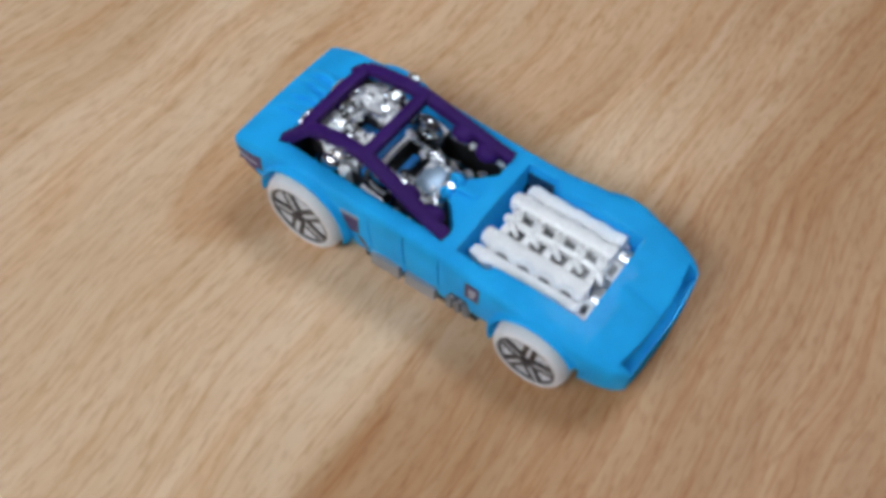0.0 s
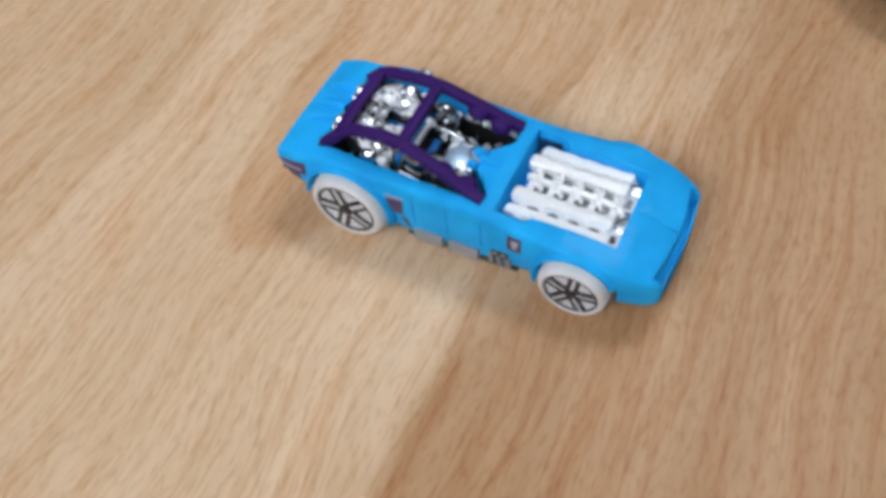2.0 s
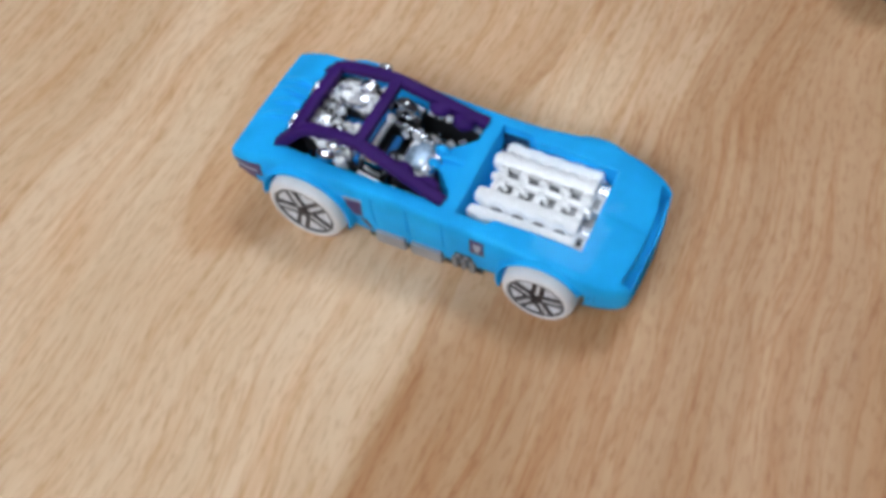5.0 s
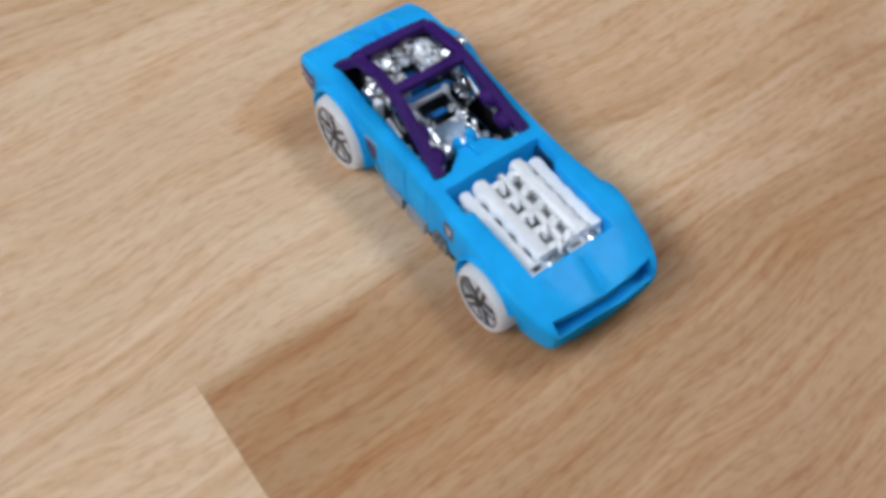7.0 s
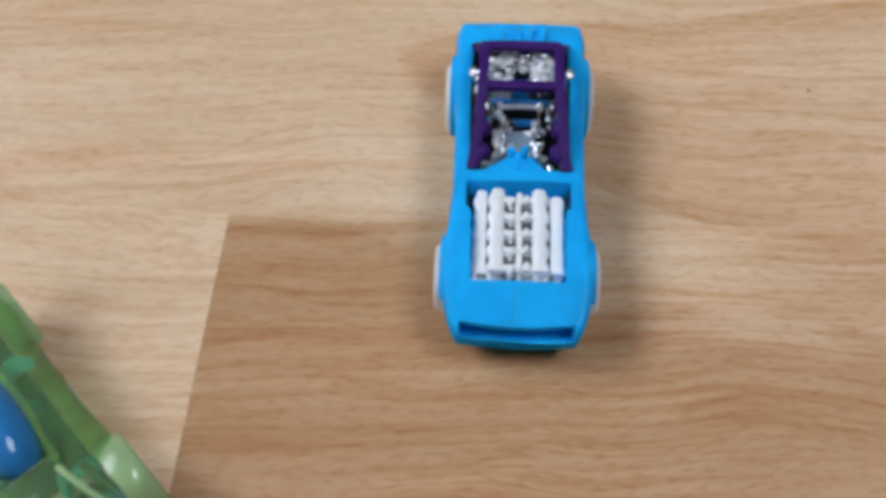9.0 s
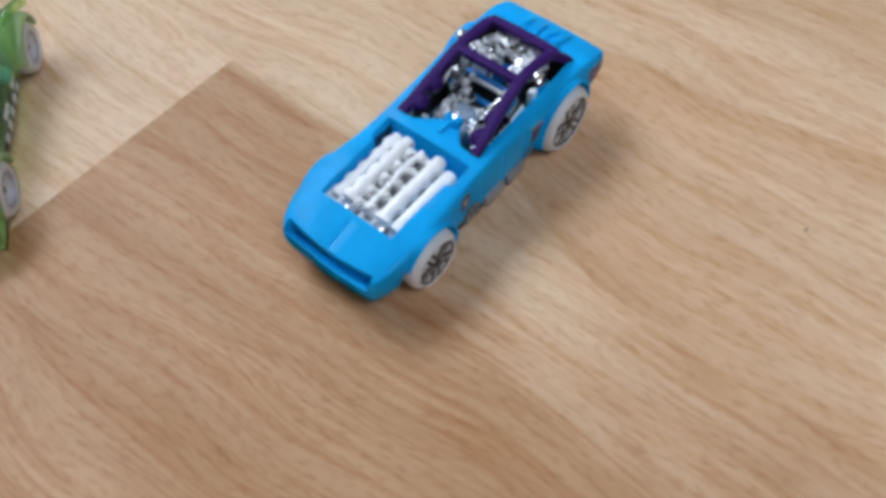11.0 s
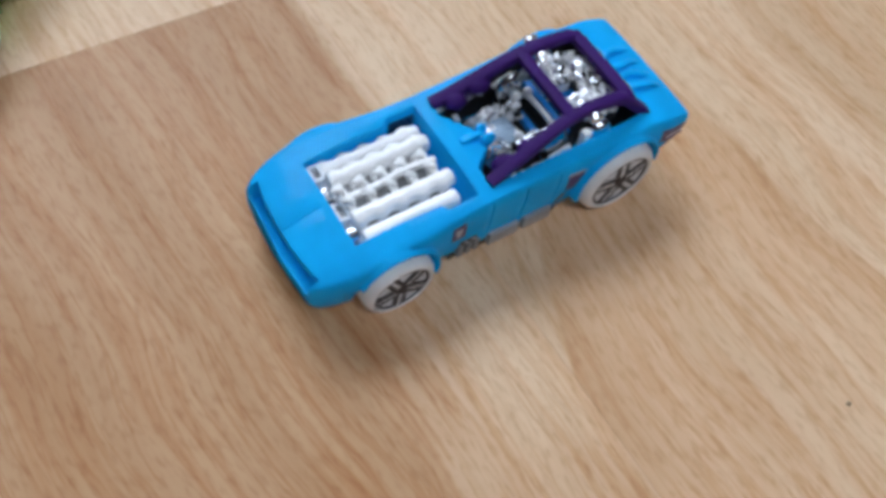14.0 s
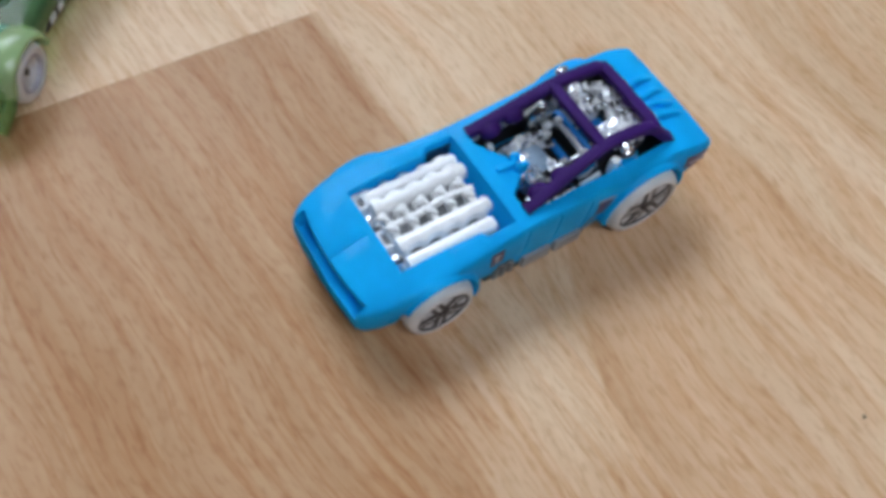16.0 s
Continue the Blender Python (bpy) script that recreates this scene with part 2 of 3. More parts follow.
def beam(bm, points, w, h, steps=5, round_=0.5):
    """A bar of rounded rectangular section, w across and h high, along a smooth path."""
    path = spline(points, steps)
    rings = []
    for i, p in enumerate(path):
        d = Vector(path[min(i + 1, len(path) - 1)] - path[max(i - 1, 0)]).normalized()
        side = d.cross(Vector((0, 0, 1))).normalized() if abs(d.z) < 0.95 else Vector((0, 1, 0))
        up = side.cross(d).normalized()
        ring = []
        for k in range(12):
            t = 2 * math.pi * k / 12
            c, s = math.cos(t), math.sin(t)
            ring.append(Vector(p) + side * w / 2 * math.copysign(abs(c) ** round_, c) + up * h / 2 * math.copysign(abs(s) ** round_, s))
        rings.append(ring)
    return skin(bm, rings)


def tube(bm, points, r, steps=6, seg=10):
    path = spline(points, steps)
    rings = []
    up = Vector((0.13, 0.21, 1))
    for i, p in enumerate(path):
        d = Vector(path[min(i + 1, len(path) - 1)] - path[max(i - 1, 0)]).normalized()
        side = d.cross(up).normalized()
        over = side.cross(d)
        rings.append([Vector(p) + side * r * math.cos(2 * math.pi * k / seg) + over * r * math.sin(2 * math.pi * k / seg) for k in range(seg)])
    return skin(bm, rings)


def lathe(bm, profile, at=(0, 0, 0), seg=40):
    """Turns a profile of (radius, y) round the y axis."""
    x0, y0, z0 = at
    rings = [[(x0 + r * math.cos(2 * math.pi * k / seg), y0 + y, z0 + r * math.sin(2 * math.pi * k / seg)) for k in range(seg)] for r, y in profile]
    return skin(bm, rings, caps=False)


def prism(bm, outline, z0, z1):
    """A flat outline of (x, y), from z0 up to z1."""
    return skin(bm, [[(x, y, z0) for x, y in outline], [(x, y, z1) for x, y in outline]])


def carved(bm, cutters, bevel=0.0, angle=38.0):
    """The solid without the cutters, its edges softened."""
    def temp(b):
        bmesh.ops.recalc_face_normals(b, faces=b.faces)
        me = bpy.data.meshes.new("temp")
        b.to_mesh(me)
        b.free()
        return new("temp", me)
    ob = temp(bm)
    tools = [temp(c) for c in cutters]
    for t in tools:
        mod = ob.modifiers.new("cut", "BOOLEAN")
        mod.operation, mod.object, mod.solver = "DIFFERENCE", t, "EXACT"
    if bevel:
        mod = ob.modifiers.new("soft", "BEVEL")
        mod.width, mod.segments, mod.limit_method, mod.angle_limit = bevel, 2, "ANGLE", radians(angle)
    deps = bpy.context.evaluated_depsgraph_get()
    out = bmesh.new()
    out.from_mesh(ob.evaluated_get(deps).to_mesh())
    for o in (ob, *tools):
        me = o.data
        bpy.data.objects.remove(o)
        bpy.data.meshes.remove(me)
    return out


def shell(stations, bow, tail, steps=5):
    """A car body from stations (x, sill y, belt y, top y, floor z, belt z, top z)."""
    bm = bmesh.new()
    rings = []
    for x, yb, ym, yt, z0, zm, zt in spline(stations, steps):
        half = [(0, z0), (yb * 0.6, z0), (yb, z0)]
        half += [(yb + (ym - yb) * math.sin(s * math.pi / 2), z0 + (zm - z0) * s) for s in (0.2, 0.4, 0.6, 0.8, 1.0)]
        half += [(yt + (ym - yt) * math.cos(a) ** 0.62, zm + (zt - zm) * math.sin(a) ** 0.62) for a in np.radians((12, 26, 40, 54, 70, 90))]
        half += [(yt * s, zt + 0.35 * (1 - s * s)) for s in (0.75, 0.5, 0.25, 0.0)]
        ring = half + [(-y, z) for y, z in half[-2:0:-1]]
        out = []
        for y, z in ring:
            px = x
            if x > 28:
                px += bow * (x - 28) / 11 * (1 - (y / 14.0) ** 2)
            if x < -34:
                px += tail * (-34 - x) / 5 * max(0.0, (zt - z) / (zt - z0))
            out.append((px, y, z))
        rings.append(out)
    return skin(bm, rings)


# ---- the room: floor, and unseen walls and ceiling added to shape the light ----
X0, X1, Y0, Y1, TOP = -2.4, 2.8, -3.4, 2.9, 2.5


def slab(name, x0, x1, y0, y1, z0, z1, mat, label, category):
    bm = box(bmesh.new(), x0, x1, y0, y1, z0, z1)
    return tagged(finish(name, bm, mat, None, unit=1.0, smooth=0), label, category, kind="structure")


floor = slab("floor", X0 - 0.1, X1 + 0.1, Y0 - 0.1, Y1 + 0.1, -0.06, -0.0085, WOOD_DARK, "beech laminate floor of long butted strips", "floor")
slab("wall_north", X0 - 0.1, X1 + 0.1, Y1, Y1 + 0.1, -0.0085, TOP, WALLGREY, "unseen wall, grey to limit bounced light", "wall")
slab("wall_south", X0 - 0.1, X1 + 0.1, Y0 - 0.1, Y0, -0.0085, TOP, WALLGREY, "unseen wall, grey to limit bounced light", "wall")
slab("wall_east", X1, X1 + 0.1, Y0, Y1, -0.0085, TOP, WALLGREY, "unseen wall, grey to limit bounced light", "wall")
slab("wall_west", X0 - 0.1, X0, Y0, Y1, -0.0085, TOP, WALLGREY, "unseen wall, grey to limit bounced light", "wall")
slab("ceiling", X0 - 0.1, X1 + 0.1, Y0 - 0.1, Y1 + 0.1, TOP, TOP + 0.1, CEILGREY, "unseen ceiling, grey to limit bounced light", "ceiling")


# an added, unseen light source, made as a glowing panel overhead
def added_light(x, y, w, d):
    ob = thing("added_light", pose(x, y, TOP), "glowing panel added overhead as an unseen light source", "lamp", "ceiling lamps")
    bm = bmesh.new()
    for a, b, c, e in ((-w, w, -d, -d + 0.03), (-w, w, d - 0.03, d), (-w, -w + 0.03, -d + 0.03, d - 0.03), (w - 0.03, w, -d + 0.03, d - 0.03)):
        box(bm, a, b, c, e, -0.05, -0.0005)
    finish("frame", bm, CEILGREY, ob, "frame of the added light panel", 1.0, 0)
    finish("diffuser", box(bmesh.new(), -w + 0.032, w - 0.032, -d + 0.032, d - 0.032, -0.04, -0.02), GLOW, ob, "glowing face of the added light panel", 1.0, 0)
    return ob


added_light(0.30, 1.30, 0.70, 0.46)
added_light(-0.40, -2.40, 1.25, 0.85)


# ---- the blue toy car ----
def wheel(parent, x, side, r, hub, face, width, spokes=5, turn=0.0, style="spoked"):
    """side: 1 for the car's left, -1 for its right; face: how far out the wheel's face stands."""
    root = new("wheel")
    root.empty_display_size = 0.005
    root.parent = parent
    root.matrix_local = pose(x * U, side * face * U, hub * U, 0, 0, 0 if side > 0 else 180)
    rim = r * (0.77 if style == "spoked" else 0.66)
    prof = [(rim, -width), (r * 0.93, -width), (r * 0.985, -width + 0.4), (r, -width + 1.0), (r, -2.0), (r * 0.98, -1.2), (r * 0.935, -0.55),
            (r * 0.87, -0.12), (r * 0.80, -0.02), (rim + 0.05, -0.25), (rim, -0.7), (rim, -width)]
    part("tyre", lathe(bmesh.new(), prof), WHITE, root, "white plastic tyre", 50)
    if style == "spoked":
        part("rim", lathe(bmesh.new(), [(rim, -0.3), (rim * 0.98, -0.18), (rim * 0.93, -0.18), (rim * 0.915, -0.3), (rim * 0.915, -0.6), (rim, -0.6)]), INK, root, "black rim ring")
        part("disc", lathe(bmesh.new(), [(rim, -0.5), (0.01, -0.5), (0.01, -1.5), (rim, -1.5)]), RIM, root, "glossy white wheel disc")
        bm = bmesh.new()
        for side2 in (-1, 1):
            box(bm, side2 * rim * 0.14 - 0.42, side2 * rim * 0.14 + 0.42, -0.6, -0.2, 0.12, rim * 0.93)
        for f in bm.faces:
            f.material_index = 1
        box(bm, -rim * 0.085, rim * 0.085, -0.6, -0.26, 0.1, rim * 0.93)
        ob = part("spoke", bm, [RIM, INK], root, "white spoke with black edges")
        ob.matrix_local = pose(0, 0, 0, 0, turn, 0)
        for k in range(1, spokes):
            o = ob.copy()
            scene.collection.objects.link(o)
            o.matrix_local = pose(0, 0, 0, 0, turn + 360 / spokes * k, 0)
        part("hub", lathe(bmesh.new(), [(rim * 0.24, -0.8), (rim * 0.22, -0.12), (rim * 0.15, 0.0), (rim * 0.15, -0.1), (0.01, -0.1), (0.01, -0.8)], seg=10), INK, root, "black hub cap")
    else:
        part("rim", lathe(bmesh.new(), [(rim, -0.5), (rim * 0.96, -0.2), (rim * 0.86, -0.25), (rim * 0.80, -1.0), (rim * 0.25, -2.2), (0.01, -2.2), (0.01, -3.0), (rim, -3.0)]), [GREY], root, "dished silver-grey rim")
        part("disc", lathe(bmesh.new(), [(rim * 0.79, -0.9), (rim * 0.6, -1.25), (rim * 0.28, -2.0), (rim * 0.28, -2.3), (rim * 0.79, -2.0)]), RIM, root, "pale dished disc")
        part("hub", lathe(bmesh.new(), [(rim * 0.22, -2.1), (rim * 0.18, -1.3), (0.01, -1.2), (0.01, -2.1)], seg=12), INK, root, "black hub")
    return root


RR, RF, HX = 8.4, 7.2, 23.5
car = thing("toy_car", pose(0, 0, 0), "blue die-cast toy car with purple roll cage and white engine", "toy car", "toy cars")
STATIONS = [
    (-39.3, 11.8, 14.0, 12.2, 8.2, 12.2, 16.4), (-37.5, 12.0, 14.3, 12.3, 7.5, 12.4, 17.1), (-33.5, 12.2, 14.6, 12.3, 6.0, 13.0, 18.1),
    (-29.0, 12.4, 14.2, 12.3, 5.0, 14.2, 18.6), (-23.5, 12.6, 14.4, 12.3, 4.6, 14.6, 18.7), (-17.0, 12.6, 14.2, 12.2, 4.2, 14.2, 18.3),
    (-11.0, 12.8, 13.9, 12.1, 4.0, 13.4, 17.9), (-3.0, 12.8, 13.7, 12.1, 4.0, 13.0, 17.3), (6.0, 12.8, 13.6, 12.1, 4.0, 12.8, 16.6),
    (13.0, 12.6, 13.9, 12.2, 4.0, 12.8, 16.2), (19.0, 12.6, 14.4, 12.5, 4.0, 13.2, 16.2), (24.0, 12.6, 14.6, 12.7, 4.0, 13.2, 15.9),
    (29.5, 12.6, 14.6, 12.7, 4.0, 12.4, 15.1), (33.5, 12.6, 14.0, 12.3, 4.8, 11.2, 13.9), (36.2, 12.2, 13.1, 11.6, 5.6, 10.2, 12.9),
    (37.4, 11.8, 12.4, 11.0, 6.2, 9.4, 12.3), (38.2, 11.2, 11.7, 10.4, 6.9, 8.8, 11.5)]
body_bm = shell(STATIONS, 1.3, 3.2)
cutters = []
for x, r in ((-HX, RR), (HX, RF)):
    for s in (1, -1):
        c = bmesh.new()
        z = RR if x < 0 else RF
        rod(c, (x, s * 10.2, z), (x, s * 24.0, z), r + 0.75, seg=40)
        cutters.append(c)
# engine bay, wider at its back, and the open cabin
cutters.append(prism(bmesh.new(), [(29.0, -9.2), (29.0, 9.2), (13.0, 9.5), (12.0, 10.7), (6.1, 10.7), (6.1, -10.7), (12.0, -10.7), (13.0, -9.5)], 8.0, 30.0))
cutters.append(prism(bmesh.new(), [(3.4, -10.3), (3.4, 10.3), (-20.0, 10.8), (-30.6, 10.4), (-30.6, -10.4), (-20.0, -10.8)], 7.0, 40.0))
# the wide mouth in the nose: open above between bonnet edge and lower lip, and running back under the bonnet
ys = np.linspace(-11.0, 11.0, 13)
rings = []
for y in ys:
    bow = 1 - (y / 14.0) ** 2
    edge, lip = 35.9 + 1.9 * bow, 37.4 + 1.3 * bow
    rings.append([(33.6, y, 7.6), (lip - 0.3, y, 7.6), (lip, y, 9.5), (lip + 9.0, y, 9.5), (lip + 9.0, y, 20.0), (edge, y, 20.0), (edge, y, 11.5), (33.6, y, 11.2)])
cutters.append(skin(bmesh.new(), rings))
# bonnet crease, shut lines of the doors, grooves in the nose
cutters.append(box(bmesh.new(), 30.5, 39.4, -0.06, 0.06, 13.0, 20.0, m=Matrix.Translation((29.2, 0, 15.25)) @ pose(0, 0, 0, 0, 18, 0) @ Matrix.Translation((-29.2, 0, -13.0))))
for s in (1, -1):
    for x in (-9.5, -2.5, 4.5):
        cutters.append(box(bmesh.new(), x, x + 0.32, *sorted((s * 13.2, s * 20.0)), 7.0, 16.2))
    for x in (31.2, 32.2, 33.2):
        cutters.append(box(bmesh.new(), x, x + 0.3, *sorted((s * 13.3, s * 20.0)), 5.6, 10.4))
    cutters.append(box(bmesh.new(), -9.5, 4.5, *sorted((s * 13.95, s * 20.0)), 11.6, 11.85))
body_bm = carved(body_bm, cutters, 0.35)
from mathutils.bvhtree import BVHTree
surface = BVHTree.FromBMesh(body_bm)
body = part("body", body_bm, BLUE, car, "bright blue painted body shell", 32)


def flare(x, side, r, first):
    """The lip that stands out round a wheel arch."""
    prof = [(r + 0.45, 10.8), (r + 0.45, 15.0), (r + 0.65, 15.3), (r + 0.95, 15.2), (r + 1.25, 14.7), (r + 1.4, 13.7), (r + 1.4, 12.2), (r + 1.2, 10.8)]
    rings = []
    for a in np.radians(np.linspace(first, 196 if first > 0 else 180, 40)):
        rings.append([(x + q * math.cos(a), side * y, r + q * math.sin(a) * (0.93 if q > r + 2 else 1.0)) for q, y in prof])
    return part("wheel_flare", skin(bmesh.new(), rings), BLUE, body, "blue wheel arch lip")


for x, r in ((-HX, RR), (HX, RF)):
    for s in (1, -1):
        flare(x, s, r, -14 if x < 0 else 26)


def ridge(points, w, h):
    return part("boot_fold", beam(bmesh.new(), points, w, h, 4, 0.8), BLUE, body)


for y, k in ((-3.4, -1), (-0.4, 1), (2.0, -1), (4.4, 1)):
    ridge([(-30.4, y, 18.75), (-32.5, y * 1.1 + 0.25 * k, 18.95), (-35.0, y * 1.25 - 0.2 * k, 18.25), (-38.0, y * 1.3, 16.5)], 1.5, 1.3)


def decal(name, mat, label, side, outline, lift=0.10, n=7):
    """A thin printed patch that follows the body's flank; outline: four corners (x, z)."""
    bm = bmesh.new()
    q = [np.array(p, float) for p in outline]
    rows = []
    for i in range(n):
        row = []
        for j in range(n):
            a, b = i / (n - 1), j / (n - 1)
            x, z = (q[0] * (1 - a) + q[1] * a) * (1 - b) + (q[3] * (1 - a) + q[2] * a) * b
            hit, normal, _, _ = surface.ray_cast(Vector((x, side * 30, z)), Vector((0, -side, 0)))
            row.append((hit, normal) if hit else None)
        rows.append(row)
    good = [c for r in rows for c in r if c and abs(c[0].y) > 11]
    mean = sum(abs(c[0].y) for c in good) / len(good)
    grids = []
    for up in (lift, -0.2):
        grids.append([[bm.verts.new((c[0] + c[1] * up) if c and abs(c[0].y) > 11 else (q[0][0] * 0 + (q[0] * (1 - i / (n - 1)) + q[1] * i / (n - 1))[0], side * (mean + up), (q[0] * (1 - j / (n - 1)) + q[3] * j / (n - 1))[1])) for j, c in enumerate(r)] for i, r in enumerate(rows)])
    for i in range(n - 1):
        for j in range(n - 1):
            for g in grids:
                bm.faces.new((g[i][j], g[i + 1][j], g[i + 1][j + 1], g[i][j + 1]))
    top, low = grids
    rim = [(i, 0) for i in range(n)] + [(n - 1, j) for j in range(1, n)] + [(i, n - 1) for i in range(n - 2, -1, -1)] + [(0, j) for j in range(n - 2, 0, -1)]
    for (a, b), (c, d) in zip(rim, rim[1:] + rim[:1]):
        bm.faces.new((top[a][b], top[c][d], low[c][d], low[a][b]))
    return part(name, bm, mat, body, label)


for s in (1, -1):
    decal("tail_lamp_print", PLUM, "dark plum printed tail lamp", s, [(-37.9, 12.8), (-32.4, 12.8), (-32.2, 16.2), (-38.3, 15.2)])
    decal("tail_lamp_stripe", GREY, "grey printed stripe", s, [(-37.5, 13.9), (-33.4, 13.9), (-33.2, 14.4), (-37.7, 14.3)], 0.17)
    decal("bumper_print", PLUM, "plum lower tail band", s, [(-36.4, 11.4), (-34.2, 10.9), (-34.0, 12.7), (-37.2, 12.7)])
    decal("bumper_edge", INK, "black tail edge", s, [(-35.6, 9.6), (-34.4, 9.2), (-34.2, 10.8), (-36.3, 11.2)])
    decal("vent_print", PLUM, "plum printed side vent", s, [(-14.2, 9.6), (-11.8, 9.8), (-11.4, 14.2), (-14.8, 14.2)])
    decal("vent_stripe", GREY, "grey band on the side vent", s, [(-14.9, 14.4), (-11.4, 14.4), (-11.3, 14.9), (-15.1, 14.9)])
    decal("vent_line", PLUM, "plum line below the vent", s, [(-11.4, 5.2), (-10.4, 5.2), (-11.4, 8.8), (-12.6, 8.8)])
    decal("grille_print", INK, "black printed side grille", s, [(6.4, 4.9), (10.0, 4.9), (10.2, 8.2), (6.6, 8.0)])
    decal("grille_spot", GREY, "grey spot on the side grille", s, [(6.9, 6.6), (7.5, 6.6), (7.5, 7.6), (6.9, 7.6)], 0.17, 4)
    decal("grille_spot", GREY, "grey spot on the side grille", s, [(8.5, 6.6), (9.1, 6.6), (9.1, 7.5), (8.5, 7.5)], 0.17, 4)
    decal("badge_print", PLUM, "dark plum printed badge", s, [(9.9, 10.4), (12.7, 10.4), (12.9, 14.6), (10.1, 14.6)])
    decal("badge_mark", GREY, "pale mark on the badge", s, [(11.1, 11.4), (11.8, 11.4), (12.4, 13.8), (10.8, 13.6)], 0.18)

# dark depth of the mouth: shade painted on as a navy back wall
part("mouth_shade", box(bmesh.new(), 33.62, 33.9, -10.8, 10.8, 7.65, 11.1), NAVY, body, "back wall of the mouth, its shade painted dark blue")

# chassis with silver side panels
bm = box(bmesh.new(), -36.0, 34.6, -9.6, 9.6, 1.6, 6.9, 0.4)
chassis = part("chassis", bm, BLACK, car, "black plastic chassis")
for s in (1, -1):
    part("sill", box(bmesh.new(), -12.0, 11.6, *sorted((s * 10.2, s * 12.7)), 2.2, 6.9, 0.2), BLACK, chassis, "black sill rail")
    for a, b in ((-9.8, -3.7), (-2.5, 3.8)):
        part("side_panel", box(bmesh.new(), a, b, *sorted((s * 12.5, s * 13.9)), 2.9, 6.1, 0.25), DULL, chassis, "dull silver side panel")
    for a in (5.9, 7.6, 9.3):
        part("side_louvre", box(bmesh.new(), a, a + 1.1, *sorted((s * 11.8, s * 13.6)), 3.2, 6.4, 0.2), SLATE, chassis, "dark grey louvre")
for x, z in ((-HX, RR), (HX, RF)):
    part("axle", rod(bmesh.new(), (x, -14, z), (x, 14, z), 0.6), SILVER, chassis, "steel axle pin")
for x, r, turns in ((-HX, RR, (20, 8)), (HX, RF, (64, 30))):
    for s, t in zip((-1, 1), turns):
        wheel(car, x, s, r - 0.3, r - 0.3, 16.4, 5.0, turn=t)

def lumpy(x0, x1, y, z0, z1, w, h, first, swell):
    """A moulded tube along x with domed ends and five swellings on its outward half, 4 apart from first."""
    rings = []
    for t in np.linspace(0, 1, 57):
        x = x0 + (x1 - x0) * t
        near = min(abs(x - first - 4.0 * k) for k in range(5))
        dip = swell * (0.5 - 0.5 * math.cos(min(near, 2.0) * math.pi / 2))
        end = min(1.0, math.sqrt(max(0.02, 1 - (1 - min(1.0, (x - x0 + 0.02) / 1.1)) ** 2))) * min(1.0, math.sqrt(max(0.02, 1 - (1 - min(1.0, (x1 - x + 0.02) / 0.6)) ** 2)))
        z = z0 + (z1 - z0) * t
        ring = []
        for k in range(16):
            c, q = math.cos(2 * math.pi * k / 16), math.sin(2 * math.pi * k / 16)
            r = end * (1 - dip * min(1.0, max(0.0, 1.6 * c * math.copysign(1.0, y) - 0.1)))
            ring.append((x, y + r * w / 2 * math.copysign(abs(c) ** 0.62, c), z + r * h / 2 * math.copysign(abs(q) ** 0.62, q)))
        rings.append(ring)
    return skin(bmesh.new(), rings)


# engine: two smooth outer covers, two lumpy inner covers, runners between
engine = new("engine")
engine.empty_display_size = 0.005
engine.parent = car
part("block", box(bmesh.new(), 8.4, 27.3, -8.6, 8.6, 7.0, 12.8, 0.4), SILVER, engine, "silver-white engine block")
for s in (1, -1):
    part("ledge", box(bmesh.new(), 8.2, 26.4, *sorted((s * 5.4, s * 9.1)), 12.2, 13.4, 0.3), SILVER, engine, "silver-white ledge")
    part("outer_cover", lumpy(7.9 if s > 0 else 6.7, 26.8, s * 7.75, 13.7, 13.3, 3.1, 2.5, 9.8, 0.10 if s > 0 else 0.42), SILVER, engine, "slim lumpy silver-white cover")
    part("inner_cover", lumpy(6.9, 27.0, s * 4.5, 14.6, 14.1, 3.6, 3.2, 9.8, 0.34), SILVER, engine, "fat silver-white tube cover")
    for k in range(5):
        x, z = 9.8 + k * 4.0, 14.9 - 0.1 * k
        # slots and recesses: their shade is put in as grey blocks
        part("slot", box(bmesh.new(), x + 1.0, x + 3.0, *sorted((s * 5.7, s * 6.9)), 12.6, 14.4 - 0.1 * k, 0.15), SLOT_SHADE, engine, "dark grey block standing in for the shade of a slot")
        part("rib", box(bmesh.new(), x - 0.75, x + 0.75, *sorted((s * 0.7, s * 4.4)), 12.6, z + 0.7, 0.4), SILVER, engine)
        part("recess", box(bmesh.new(), x + 0.75, x + 3.25, *sorted((s * 1.3, s * 3.4)), 12.4, 13.8, 0.1), SLATE, engine, "grey block standing in for the shade of a square recess")
        curl = [(x - 1.2 * s + 0.6, s * 1.5, 14.6), (x - 0.9 * s + 0.6, s * 1.6, 15.7), (x + 0.2 * s + 0.6, s * 1.0, 15.8), (x + 0.6, s * 0.3, 14.7)]
        part("runner", tube(bmesh.new(), curl, 0.58, 5, 9), SILVER, engine)
part("spine", beam(bmesh.new(), [(8.4, 0.2, 15.2), (14.0, -0.2, 15.3), (20.0, 0.2, 14.9), (27.0, 0.0, 14.5)], 1.3, 1.3, 5, 0.6), SILVER, engine, "silver-white spine between the covers")
# the low valley is coloured grey for the shade between the covers
bm = box(bmesh.new(), 8.8, 27.4, -2.6, 2.6, 12.7, 13.9, 0.2)
for k in range(9):
    x = 9.6 + k * 2.0
    rod(bm, (x, 1.4 - 2.8 * (k % 2), 13.6), (x, 1.4 - 2.8 * (k % 2), 14.5), 0.55, 0.4, 8)
